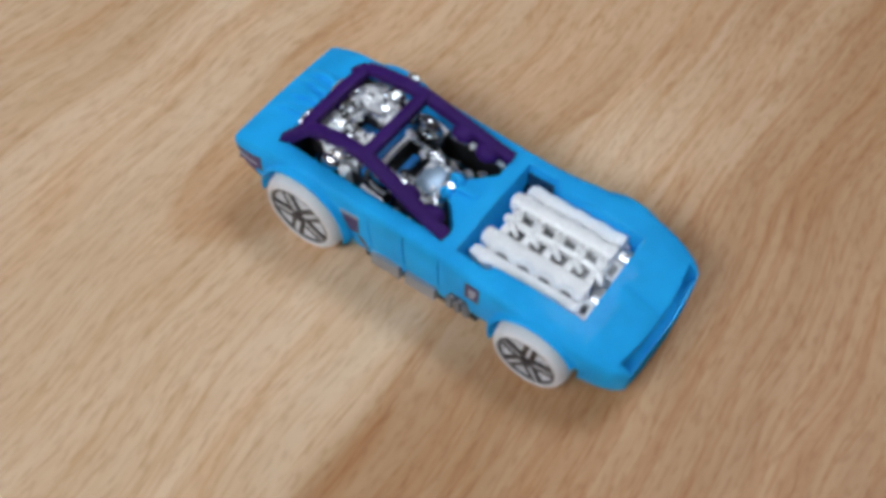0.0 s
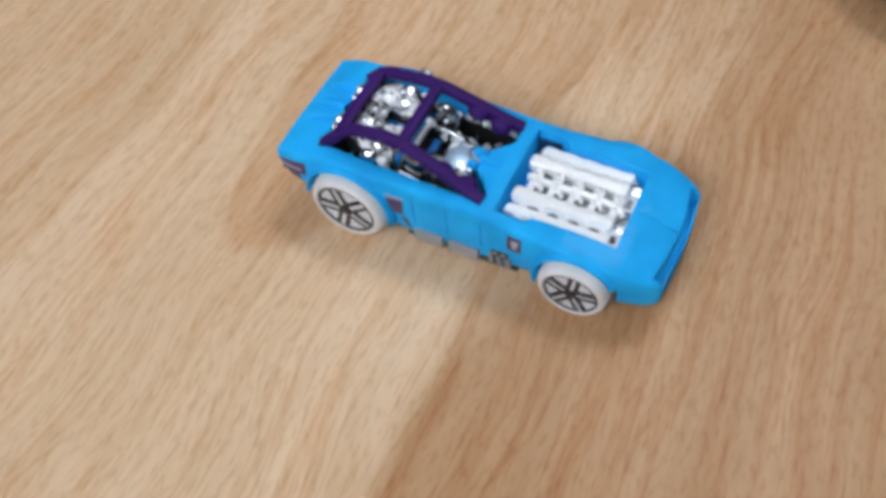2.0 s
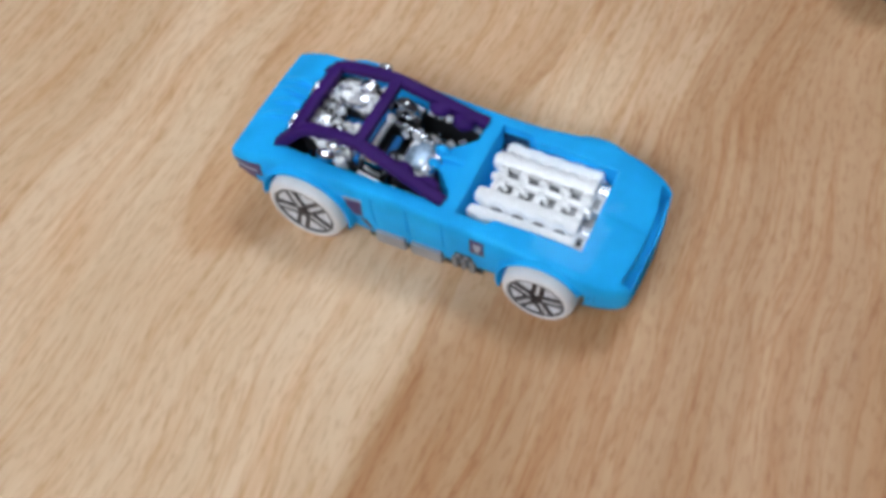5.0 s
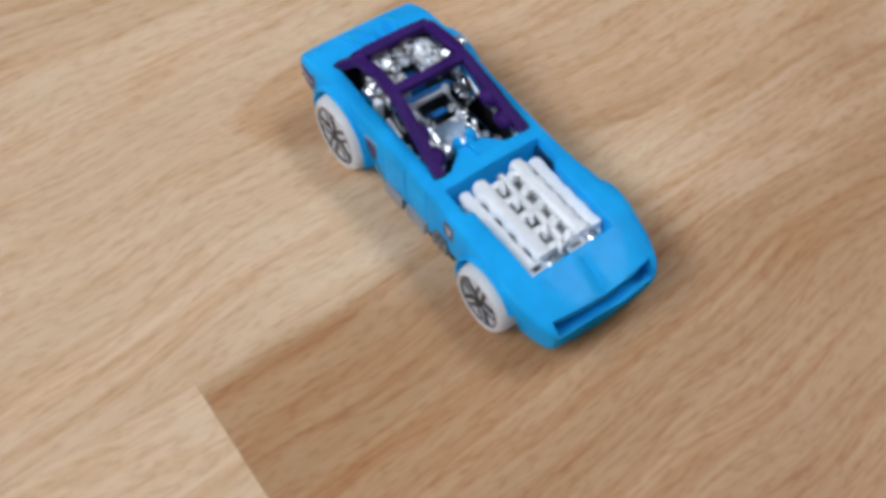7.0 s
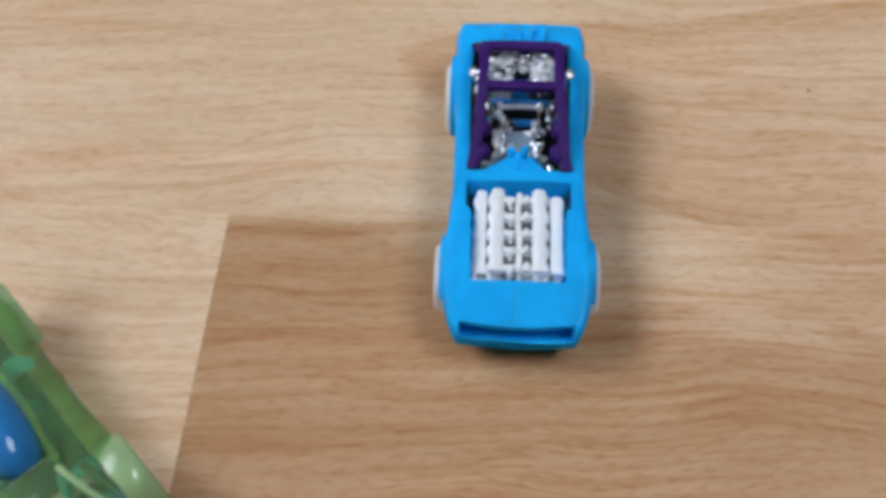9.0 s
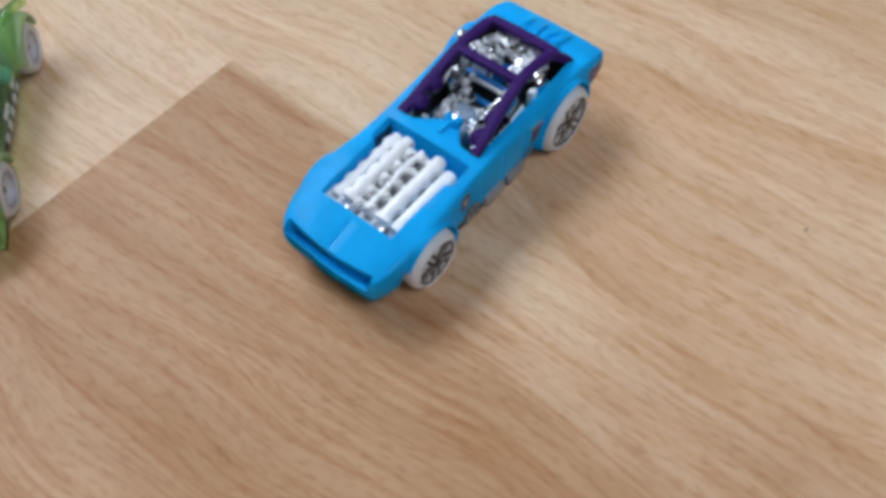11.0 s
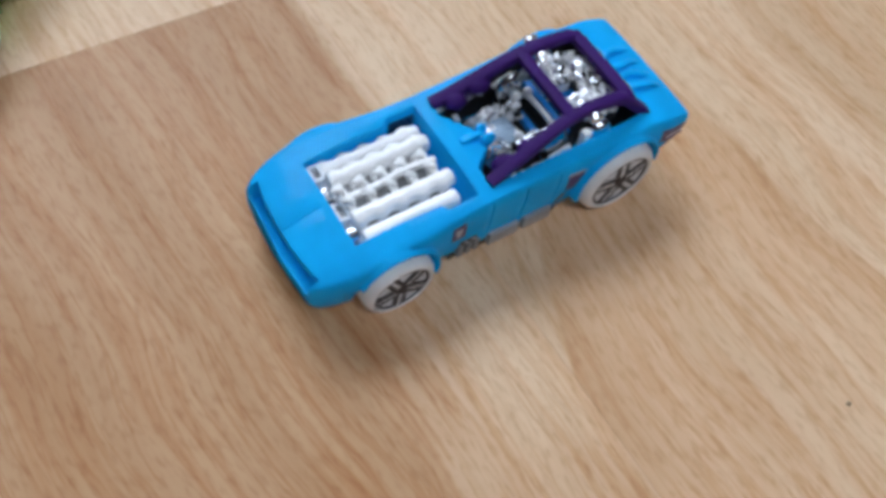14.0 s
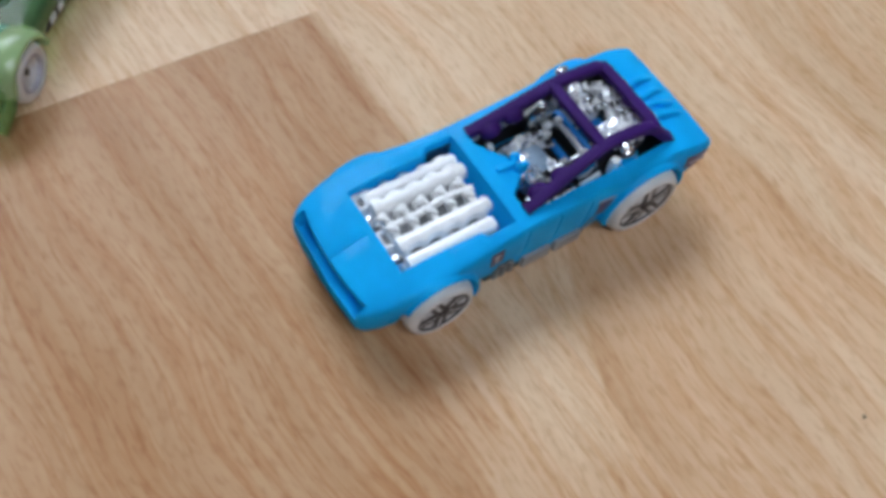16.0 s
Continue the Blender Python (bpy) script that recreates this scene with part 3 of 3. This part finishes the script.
part("valley", bm, SLATE, engine, "valley between the covers, greyed for shade")
for y, w in ((-7.0, 1.8), (1.8, 2.0)):
    bm = bmesh.new()
    for a, b, c, d in ((26.4, 27.1, -w, w), (28.2, 28.8, -w, w), (27.1, 28.5, -w, -w + 0.8), (27.1, 28.5, w - 0.8, w)):
        box(bm, a, b, y + c, y + d, 12.2, 14.5, 0.18)
    part("bracket", bm, RIM, engine, "square white bracket")
    # shade within the bracket, put in as a grey block
    part("bracket_well", box(bmesh.new(), 27.1, 28.5, y - w + 0.8, y + w - 0.8, 12.0, 13.2), SLATE, engine, "grey block standing in for shade inside the bracket")
part("pulley", rod(bmesh.new(), (27.0, 5.8, 12.8), (28.6, 5.8, 12.8), 1.4, seg=16), CHROME, engine, "small chrome pulley")
part("pulley", rod(bmesh.new(), (27.4, -3.6, 12.6), (28.6, -3.6, 12.6), 1.2, seg=16), CHROME, engine, "small chrome pulley")

# purple roll cage
cage = new("roll_cage")
cage.empty_display_size = 0.005
cage.parent = car
for s in (1, -1):
    rail = [(3.4, s * 9.7, 16.8), (0.0, s * 9.3, 18.0), (-6.0, s * 8.7, 20.6), (-11.5, s * 8.2, 22.8), (-15.0, s * 8.0, 23.6), (-20.0, s * 8.0, 23.5), (-25.0, s * 8.2, 22.6), (-28.0, s * 9.1, 20.2), (-30.4, s * 9.8, 18.0)]
    part("side_rail", beam(bmesh.new(), rail, 2.25, 1.8, 6, 0.3), PURPLE, cage, "purple plastic rail", 45)
    for x, z in ((-5.4, 19.7), (-0.6, 17.8)):
        part("lug", ball(bmesh.new(), (x, s * 7.8, z - 0.2), (2.3, 1.7, 1.6)), PURPLE, cage, "rounded purple lug")
part("front_bar", beam(bmesh.new(), [(-13.6, -8.2, 23.5), (-13.4, -4, 23.7), (-13.4, 4, 23.7), (-13.6, 8.2, 23.5)], 2.2, 1.6, 6, 0.3), PURPLE, cage, "purple plastic bar", 45)
part("rear_bar", beam(bmesh.new(), [(-26.2, -8.6, 22.2), (-26.4, -4, 22.3), (-26.4, 4, 22.3), (-26.2, 8.6, 22.2)], 2.3, 1.7, 6, 0.3), PURPLE, cage, "purple plastic bar", 45)

for s in (1, -1):
    # shade at the back corners of the bay, put in as dark blue boxes
    part("bay_shade", box(box(bmesh.new(), 6.2, 12.4, *sorted((s * 9.1, s * 10.2)), 8.05, 12.0, 0.1), 6.2, 11.2, *sorted((s * 10.25, s * 10.66)), 8.05, 14.5, 0.05), BAY_SHADE, car, "dark blue boxes standing in for shade in the engine bay")
    # black sheet added over the blue side wall, lower on one side
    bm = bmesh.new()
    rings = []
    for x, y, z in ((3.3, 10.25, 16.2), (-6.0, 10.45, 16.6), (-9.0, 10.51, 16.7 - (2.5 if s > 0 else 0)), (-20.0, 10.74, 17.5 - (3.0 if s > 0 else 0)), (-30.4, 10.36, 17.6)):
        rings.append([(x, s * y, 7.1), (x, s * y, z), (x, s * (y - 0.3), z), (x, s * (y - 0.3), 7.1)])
    part("cabin_sheet", skin(bm, rings), BLACK, car, "black sheet added over the cabin wall")

# black sheet added over the cabin's rear wall
part("cabin_sheet", box(bmesh.new(), -30.55, -30.2, -10.0, 10.0, 7.8, 17.6, 0.05), BLACK, car, "black sheet added over the cabin wall")

# blue dashboard that steps down into the cabin
bm = prism(bmesh.new(), [(4.6, -7.6), (4.6, 6.4), (3.0, 6.4), (3.0, 5.2), (1.8, 5.2), (1.8, 4.2), (0.5, 4.2), (0.5, 3.0), (-1.2, 3.0), (-1.2, -3.0), (0.3, -3.0), (0.3, -4.6), (1.6, -4.6), (1.6, -6.2), (2.8, -6.2), (2.8, -7.6)], 8.0, 15.0)
for v in bm.verts:
    v.co.y *= 0.98
    if v.co.z > 10:
        v.co.z += (v.co.x - 4.6) * 0.16 + 1.7
bmesh.ops.bevel(bm, geom=bm.edges[:], offset=0.3, segments=2, affect="EDGES")
dash = part("dashboard", bm, BLUE, car, "blue stepped dashboard")
bm = ball(bmesh.new(), (-2.0, 1.2, 16.0), (1.6, 1.0, 1.5))
ball(bm, (-2.4, -1.6, 15.5), (1.2, 1.0, 1.2))
box(bm, -1.5, 3.0, -0.8, 0.4, 14.6, 16.9, 0.3)
part("hump", bm, BLUE, dash)

# chrome cabin: tub, seat frame, tanks, and the pile of pipes under the roof
cabin = new("cabin_fittings")
cabin.empty_display_size = 0.005
cabin.parent = car
part("tub", box(bmesh.new(), -29.2, 3.8, -9.7, 9.7, 7.05, 7.7, 0.2), BLACK, cabin, "black cabin floor")
part("steering_column", rod(rod(bmesh.new(), (-2.6, 3.4, 13.6), (-4.8, 3.4, 14.8), 0.5), (-4.8, 3.4, 14.8), (-5.0, 3.4, 14.9), 2.0, seg=20), CHROME, cabin, "small chrome steering wheel")
# the seat: a cushion between chrome arms, an open back with a top bar
seat = part("seat", box(bmesh.new(), -11.2, -4.6, -3.5, 3.5, 8.0, 14.2, 0.4, Matrix.Translation((-8, 0, 0)) @ pose(0, 0, 0, 0, 8, 0) @ Matrix.Translation((8, 0, 0))), CHROME, cabin, "chrome seat with an open back frame")
# cushion plate coloured grey-blue for the blue it reflects
part("seat_cushion", box(bmesh.new(), -10.6, -6.6, -2.9, 2.9, 14.2, 14.7, 0.2, Matrix.Translation((-8, 0, 0)) @ pose(0, 0, 0, 0, 8, 0) @ Matrix.Translation((8, 0, 0))), BLUE_REFLECT, seat, "chrome seat cushion, blue reflection put into its colour")
for s in (1, -1):
    part("seat_arm", beam(bmesh.new(), [(-4.6, s * 3.7, 13.4), (-8.0, s * 3.9, 15.0), (-11.5, s * 4.1, 15.6), (-14.0, s * 4.2, 16.0)], 0.7, 1.2, 4, 0.5), CHROME, seat, "chrome seat arm")
    part("seat_knob", ball(bmesh.new(), (-14.2, s * 4.3, 16.6), (1.1, 0.9, 1.1)), BRIGHT, seat, "bright knob on the seat frame")
part("seat_knob", ball(bmesh.new(), (-11.9, -4.5, 16.4), (1.1, 0.9, 1.2)), BRIGHT, seat, "bright knob on the seat frame")
part("seat_knob", ball(bmesh.new(), (-7.9, 2.9, 15.4), (0.9, 0.8, 1.2)), BRIGHT, seat, "bright knob on the seat frame")
# white colour here stands for the highlight along the chrome bar
part("seat_bar", beam(bmesh.new(), [(-14.3, -4.4, 16.2), (-14.4, 0.0, 16.3), (-14.3, 4.4, 16.2)], 0.9, 1.0, 4, 0.5), SILVER, seat, "bar across the seat frame, its highlight coloured white")
# darkness of the open seat back, put in as a black box
part("seat_gap_shade", box(bmesh.new(), -15.0, -11.3, -3.7, 3.7, 8.0, 13.0, 0.2), BLACK, seat, "black box standing in for the shaded gap behind the cushion")
part("seat_step", box(bmesh.new(), -12.6, -11.3, -2.8, 2.8, 13.0, 14.2, 0.2), NAVY, seat, "dark blue step below the gap")
part("bulkhead", box(bmesh.new(), -16.6, -15.3, -6.8, 6.4, 12.0, 16.4, 0.3), NAVY, cabin, "dark blue bulkhead behind the seat")
for k, (x, y) in enumerate(((-4.4, -1.2), (-4.2, 1.4), (-3.8, -3.4), (-3.6, 3.4), (-2.6, 5.4), (-2.8, -5.2), (-0.8, 6.8), (-0.8, -6.8))):
    w = 1.4 if k < 4 else 0.8
    bm = box(bmesh.new(), -w, w, -0.7 * w, 0.7 * w, -2.4, 0.9 + 0.4 * (k % 2), 0.15, pose(x, y, 12.2 + 0.25 * (k % 3), 14 * (k % 3) - 14, 12 * (k % 2), 37 * k))
    part("seat_pad", bm, BRIGHT if k % 3 else CHROME, cabin, "angular chrome knob before the seat", 12.0)
for s in (1, -1):
    # chrome tank, darkened by colour for what it reflects
    part("tank", ball(bmesh.new(), (-12.2, s * 6.9, 15.2), (3.3, 1.7, 5.0), u=24, v=16), DARK_REFLECT, cabin, "rounded polished chrome tank")
    bm = ball(rod(bmesh.new(), (-17.5, s * 8.0, 22.8), (-17.5, s * 10.2, 23.3), 0.9, 0.9, 12), (-17.5, s * 10.2, 23.3), (1.5, 0.8, 0.9))
    part("roof_stub", bm, CHROME, cabin, "chrome stub beside the roof")
    part("exhaust_bulge", ball(bmesh.new(), (-20.8, s * 9.0, 17.0), (2.5, 1.5, 2.6), u=24, v=16), MIRROR, cabin, "polished chrome bulge")
    part("side_cap", box(bmesh.new(), -18.4, -16.8, *sorted((s * 8.2, s * 9.9)), 14.0, 18.4, 0.5), SILVER, cabin, "bright cap beside the roof rail")
    part("side_bar", beam(bmesh.new(), [(-10.0, s * 9.3, 15.2), (-12.0, s * 9.3, 15.9), (-14.2, s * 9.3, 16.5)], 0.8, 1.0, 4, 0.5), SILVER, cabin, "short bright bar under the rail")
    bm = ball(bmesh.new(), (-29.8, s * 4.2, 19.2), (0.8, 2.3, 0.8))
    part("stack", bm, CHROME, cabin, "chrome stack behind the roof")
rng = random.Random(7)


def chunk(bm, x, y, z, low, high):
    """One faceted scrap of plating; random finish, white for glints, black for dark gaps."""
    n = len(bm.faces)
    a, b, c = (rng.uniform(low, high) for _ in range(3))
    box(bm, -a, a, -b * 0.5, b * 0.5, -c * 0.6, c * 0.6, 0.0, pose(x, y, z, rng.uniform(-45, 45), rng.uniform(-45, 45), rng.uniform(0, 180)))
    bm.faces.ensure_lookup_table()
    k = rng.choice((0, 0, 1, 1, 1, 3, 3, 3, 2))
    for f in bm.faces[n:]:
        f.material_index = k


bm = bmesh.new()
for k in range(50):
    chunk(bm, rng.uniform(-11.4, -3.6), rng.choice((-1, 1)) * rng.uniform(1.6, 5.0), rng.uniform(13.6, 15.4), 0.5, 1.2)
tagged(part("seat_clutter", bm, [CHROME, BRIGHT, BLACK, SILVER], cabin, "", 24), "crumpled chrome scraps on the seat", kind="stuff")
for s in (1, -1):
    bm = bmesh.new()
    for k in range(36):
        x = rng.uniform(-9.0, 1.6)
        chunk(bm, x, s * rng.uniform(9.4, 10.0), rng.uniform(14.0, 14.9) - 0.05 * x, 0.3, 0.8)
    tagged(part("side_pipework", bm, [CHROME, BRIGHT, BLACK, SILVER], cabin, "", 20), "chrome clutter along the cabin side", kind="stuff")
bm = bmesh.new()
for x0, x1, y0, y1 in ((-27.0, -22.4, -7.0, 7.0), (-22.4, -16.6, 2.2, 6.8), (-22.4, -16.6, -6.8, -1.8)):
    box(bm, x0, x1, y0, y1, 14.6, 18.6, 0.4)
# black base colour: shade in the gaps between the scraps
for f in bm.faces:
    f.material_index = 2
for k in range(330):
    x, y = rng.uniform(-27.0, -16.4), rng.uniform(-7.4, 7.4)
    if x > -22.6 and -1.9 < y < 2.3 or abs(y) > 7.4 - 0.6 * max(0.0, -24.6 - x) or abs(y) > 7.4 - 0.5 * max(0.0, x + 19.0):
        continue
    chunk(bm, x, y, 18.7 + rng.uniform(0.0, 1.1), 0.45, 1.25)
# the bright moulded edges of the horseshoe
for s in (1, -1):
    beam(bm, [(-16.6, s * 3.0, 19.6), (-19.5, s * 2.3, 19.9), (-22.6, s * 2.0, 20.0)], 0.6, 0.8, 4, 0.6)
    beam(bm, [(-16.6, s * 3.0, 19.6), (-17.6, s * 6.6, 19.4), (-21.5, s * 7.2, 19.6), (-25.0, s * 6.6, 19.3)], 0.6, 0.8, 4, 0.6)
beam(bm, [(-22.6, -2.2, 20.0), (-23.0, 0.0, 20.1), (-22.6, 2.6, 20.0)], 0.9, 0.8, 4, 0.6)
beam(bm, [(-25.0, -6.6, 19.3), (-26.8, -3.6, 19.4), (-27.0, 0.0, 19.5), (-26.8, 3.6, 19.4), (-25.0, 6.6, 19.3)], 0.6, 0.8, 4, 0.6)
tagged(part("pipework", bm, [CHROME, BRIGHT, BLACK, SILVER], cabin, "", 24), "crumpled-looking chrome pipework", kind="stuff")
part("rear_tub", box(bmesh.new(), -25.6, -14.0, -7.8, 7.8, 8.0, 15.0, 0.4), BLACK, cabin, "black box below the pipework")
part("airbox", box(bmesh.new(), -22.2, -17.4, -1.4, 1.9, 15.0, 16.8, 0.3), NAVY, cabin, "small dark blue box amid the pipes")


# ---- the green toy car beside it ----
green = thing("toy_car", pose(61.9 * U, -93.2 * U, 0, 0, 0, 46.0), "translucent green toy car with blue rear wing and white wheels", "toy car", "toy cars")
GST = [
    (-29.5, 10.5, 12.6, 9.0, 6.6, 10.0, 12.0), (-26.0, 11.5, 14.2, 10.0, 5.4, 10.5, 13.8), (-21.0, 12.0, 15.2, 10.4, 4.5, 11.0, 15.4), (-13.0, 12.6, 14.4, 10.2, 4.0, 10.4, 15.0),
    (-4.0, 12.8, 14.0, 9.8, 4.0, 10.2, 14.4), (6.0, 12.8, 14.0, 9.8, 4.0, 10.0, 13.8), (14.0, 12.6, 14.6, 10.2, 4.0, 10.2, 13.4), (21.5, 12.4, 15.2, 10.2, 4.0, 10.4, 13.4),
    (28.0, 12.2, 15.0, 9.8, 4.0, 8.6, 10.8), (33.0, 11.6, 14.0, 9.4, 4.0, 6.6, 8.2), (35.0, 10.6, 13.0, 9.0, 4.2, 6.0, 7.0)]
gb = shell(GST, 1.8, 2.0)
cut = []
for x in (-21.7, 21.7):
    for s in (1, -1):
        cut.append(rod(bmesh.new(), (x, s * 10.4, 6.2), (x, s * 24.0, 6.2), 6.9, seg=36))
for s in (1, -1):
    cut.append(box(bmesh.new(), -11.0, 11.0, *sorted((s * 13.4, s * 20.0)), 5.4, 8.6))
cut.append(prism(bmesh.new(), [(12.0, -6.0), (12.0, 6.0), (-15.0, 7.0), (-15.0, -7.0)], 11.5, 30))
gbody = part("body", carved(gb, cut, 0.3), LIME, green, "translucent lime green body", 32)
part("chassis", box(bmesh.new(), -27.0, 32.0, -9.4, 9.4, 3.0, 4.6, 0.4), DEEP, green, "dark green chassis seen through the body")
rng = random.Random(11)
bm = bmesh.new()
for k in range(40):
    at = rng.uniform(-26, 30), rng.uniform(-9, 9), rng.uniform(5.2, 8.0)
    ball(bm, at, [rng.uniform(0.8, 3.4), rng.uniform(0.7, 2.4), rng.uniform(0.6, 1.8)], pose(0, 0, 0, 0, 0, rng.uniform(0, 180)), 12, 8)
part("inner_block", bm, TEAL, green, "teal moulded insides seen through the body")
bm = bmesh.new()
for x in (-12.0, 16.0):
    box(bm, x, x + 2.2, -8.6, 8.6, 5.0, 6.6, 0.3)
part("inner_rib", bm, DULL, green, "silvery rib seen through the body")
part("canopy", ball(bmesh.new(), (-1.5, 0, 11.6), (13.0, 6.6, 7.0), u=28, v=18), GLASSBLUE, green, "dark blue clear canopy")
wing = part("rear_wing", box(bmesh.new(), -38.0, -32.2, -15.6, 15.6, 22.0, 23.0, 0.35), WINGBLUE, green, "pale blue rear wing")
for s in (1, -1):
    part("end_plate", box(bmesh.new(), -38.6, -31.8, *sorted((s * 14.9, s * 15.9)), 21.0, 24.0, 0.3), WINGBLUE, wing)
    part("wing_post", beam(bmesh.new(), [(-26.5, s * 7.0, 12.0), (-29.5, s * 7.4, 18.0), (-33.0, s * 7.6, 22.3)], 1.4, 2.6, 5), LIME, wing, "green wing post")
    part("fin", beam(bmesh.new(), [(-18.0, s * 10.4, 14.8), (-24.0, s * 12.6, 15.2), (-29.0, s * 13.6, 13.4), (-31.0, s * 13.8, 12.0)], 1.8, 2.4, 5), LIME, gbody, "green tail fin")
    part("front_fin", beam(bmesh.new(), [(26.0, s * 14.2, 9.0), (31.0, s * 15.0, 6.0), (35.6, s * 15.0, 4.6)], 2.2, 2.0, 5), LIME, gbody, "green front fin")
    part("hood_rib", beam(bmesh.new(), [(15.0, s * 4.6, 13.8), (22.0, s * 6.2, 13.4), (29.0, s * 8.6, 10.6), (34.0, s * 9.8, 7.6)], 1.2, 1.2, 5), LEAF, gbody, "bright lime rib on the nose")
    part("hood_inlay", beam(bmesh.new(), [(17.0, s * 7.8, 13.2), (23.0, s * 9.2, 12.6), (30.0, s * 11.2, 9.4)], 1.6, 0.8, 5), DEEP, gbody, "dark green inlay on the nose")
    part("roof_rib", beam(bmesh.new(), [(14.0, s * 5.2, 14.4), (5.0, s * 6.4, 17.2), (-6.0, s * 6.2, 18.2), (-16.0, s * 6.6, 15.8)], 1.3, 1.4, 5), LIME, gbody, "green rib over the canopy")
    part("side_strip", box(bmesh.new(), -10.6, 10.6, *sorted((s * 12.8, s * 13.7)), 5.6, 8.3, 0.2), BLACK, gbody, "black side strip")
    for a in (-9.0, -5.4, -1.4, 2.6, 6.4):
        part("side_print", box(bmesh.new(), a, a + 2.2, *sorted((s * 13.5, s * 13.9)), 6.0, 7.8, 0.1), RIM, gbody, "white print on the side strip")
    for k, (a, w) in enumerate(((-9.0, 4.0), (-3.6, 2.4), (0.4, 4.4))):
        part("door_print", box(bmesh.new(), a, a + w, *sorted((s * 13.7, s * 14.05)), 9.2, 10.8, 0.08), RIM if k != 1 else INK, gbody, "worn print on the flank")
for x in (-21.7, 21.7):
    for s in (1, -1):
        wheel(green, x, s, 6.2, 6.2, 15.9, 4.8, style="dished")
        prof = [(6.9, 10.4), (6.9, 15.4), (7.2, 15.9), (7.9, 15.7), (8.6, 14.6), (8.8, 12.6), (8.2, 10.4)]
        rings = [[(x + q * math.cos(a), s * y, 6.2 + q * math.sin(a) * 0.96) for q, y in prof] for a in np.radians(np.linspace(8, 172, 30))]
        part("fender", skin(bmesh.new(), rings), LEAF, gbody, "pale lime fender")

# ---- an unknown dark thing, shaped as a toy car, only its corner in view ----
dark = thing("toy_car", pose(72.5 * U, 112.5 * U, 0, 0, 0, 45.0), "unknown dark thing, given a black toy car's shape, mostly out of view", "toy car", "toy cars")
bm = shell(GST, 1.8, 2.0)
cut = [rod(bmesh.new(), (x, s * 10.4, 6.2), (x, s * 24.0, 6.2), 6.9, seg=36) for x in (-21.7, 21.7) for s in (1, -1)]
part("body", carved(bm, cut, 0.3), BLACK, dark, "black plastic body", 32)
part("cabin", ball(bmesh.new(), (-1.5, 0, 11.6), (13.0, 8.6, 7.0), u=28, v=18), BLACK, dark, "black rounded cabin")
for x in (-21.7, 21.7):
    for s in (1, -1):
        tyre = [(4.2, -4.8), (5.8, -4.8), (6.2, -4.0), (6.2, -1.6), (5.6, -0.2), (4.2, -0.2), (2.0, -0.9), (0.01, -0.9), (0.01, -4.8), (4.2, -4.8)]
        hub = part("wheel", lathe(bmesh.new(), tyre), BLACK, dark, "black plastic wheel", 50)
        hub.matrix_local = pose(x * U, s * 15.9 * U, 6.2 * U, 0, 0, 0 if s > 0 else 180)

# ---- a dark fleck of dirt on the floor ----
speck = thing("dirt_speck", pose(-36.6 * U, 70.0 * U, 0.0001), "tiny dark speck of dirt on the floor", "dirt")
part("grain", ball(bmesh.new(), (0, 0, 0.0), (0.5, 0.36, 0.15), u=9, v=6), SPECK, speck)

# ---- floor strips ----
W, GAP = 120.0 * U, 0.00006
meshes = {}


def strip(x, y0, y1, mat):
    key = (round(y1 - y0, 4), mat.name)
    if key not in meshes:
        bm = box(bmesh.new(), GAP / 2, W - GAP / 2, GAP / 2, y1 - y0 - GAP / 2, -0.0085, 0.0)
        bmesh.ops.recalc_face_normals(bm, faces=bm.faces)
        me = bpy.data.meshes.new("strip")
        bm.to_mesh(me)
        bm.free()
        me.materials.append(mat)
        meshes[key] = me
    ob = new("strip", meshes[key])
    ob.parent = floor
    ob.location = (x, y0, 0)


rng = random.Random(3)
EDGE = 3.6 * U
fixed = {0: [(-63.4 * U - 0.42, WOOD_LIGHT), (-63.4 * U, WOOD_DARK), (-63.4 * U + 0.42, WOOD_MID)],
         -1: [(-0.25, WOOD_FLAME), (0.17, WOOD_MID), (-0.67, WOOD_MID)]}
rest = bmesh.new()
for col in range(math.floor((X0 - EDGE) / W), math.ceil((X1 - EDGE) / W)):
    x = EDGE + col * W
    start = -63.4 * U if col == 0 else -0.25 if col == -1 else rng.uniform(-0.3, 0.1)
    for k in range(-9, 9):
        y = start + 0.42 * k
        if y > Y1 - 0.01 or y + 0.42 < Y0 + 0.01:
            continue
        mat = WOOD_MID
        if abs(y + 0.21) < 3.1:
            mat = rng.choice((WOOD_LIGHT, WOOD_MID, WOOD_MID))
        for at, m in fixed.get(col, ()):
            if abs(at - y) < 0.01:
                mat = m
        if -6 <= col <= 6 and -1.0 < y < 0.8:
            strip(x, y, y + 0.42, mat)
        else:
            box(rest, max(x, X0) + GAP / 2, min(x + W, X1) - GAP / 2, max(y, Y0) + GAP / 2, min(y + 0.42, Y1) - GAP / 2, -0.0085, 0.0)
tagged(finish("far_strip", rest, WOOD_MID, floor, "more beech strips toward the walls", 1.0, 0), kind="stuff")
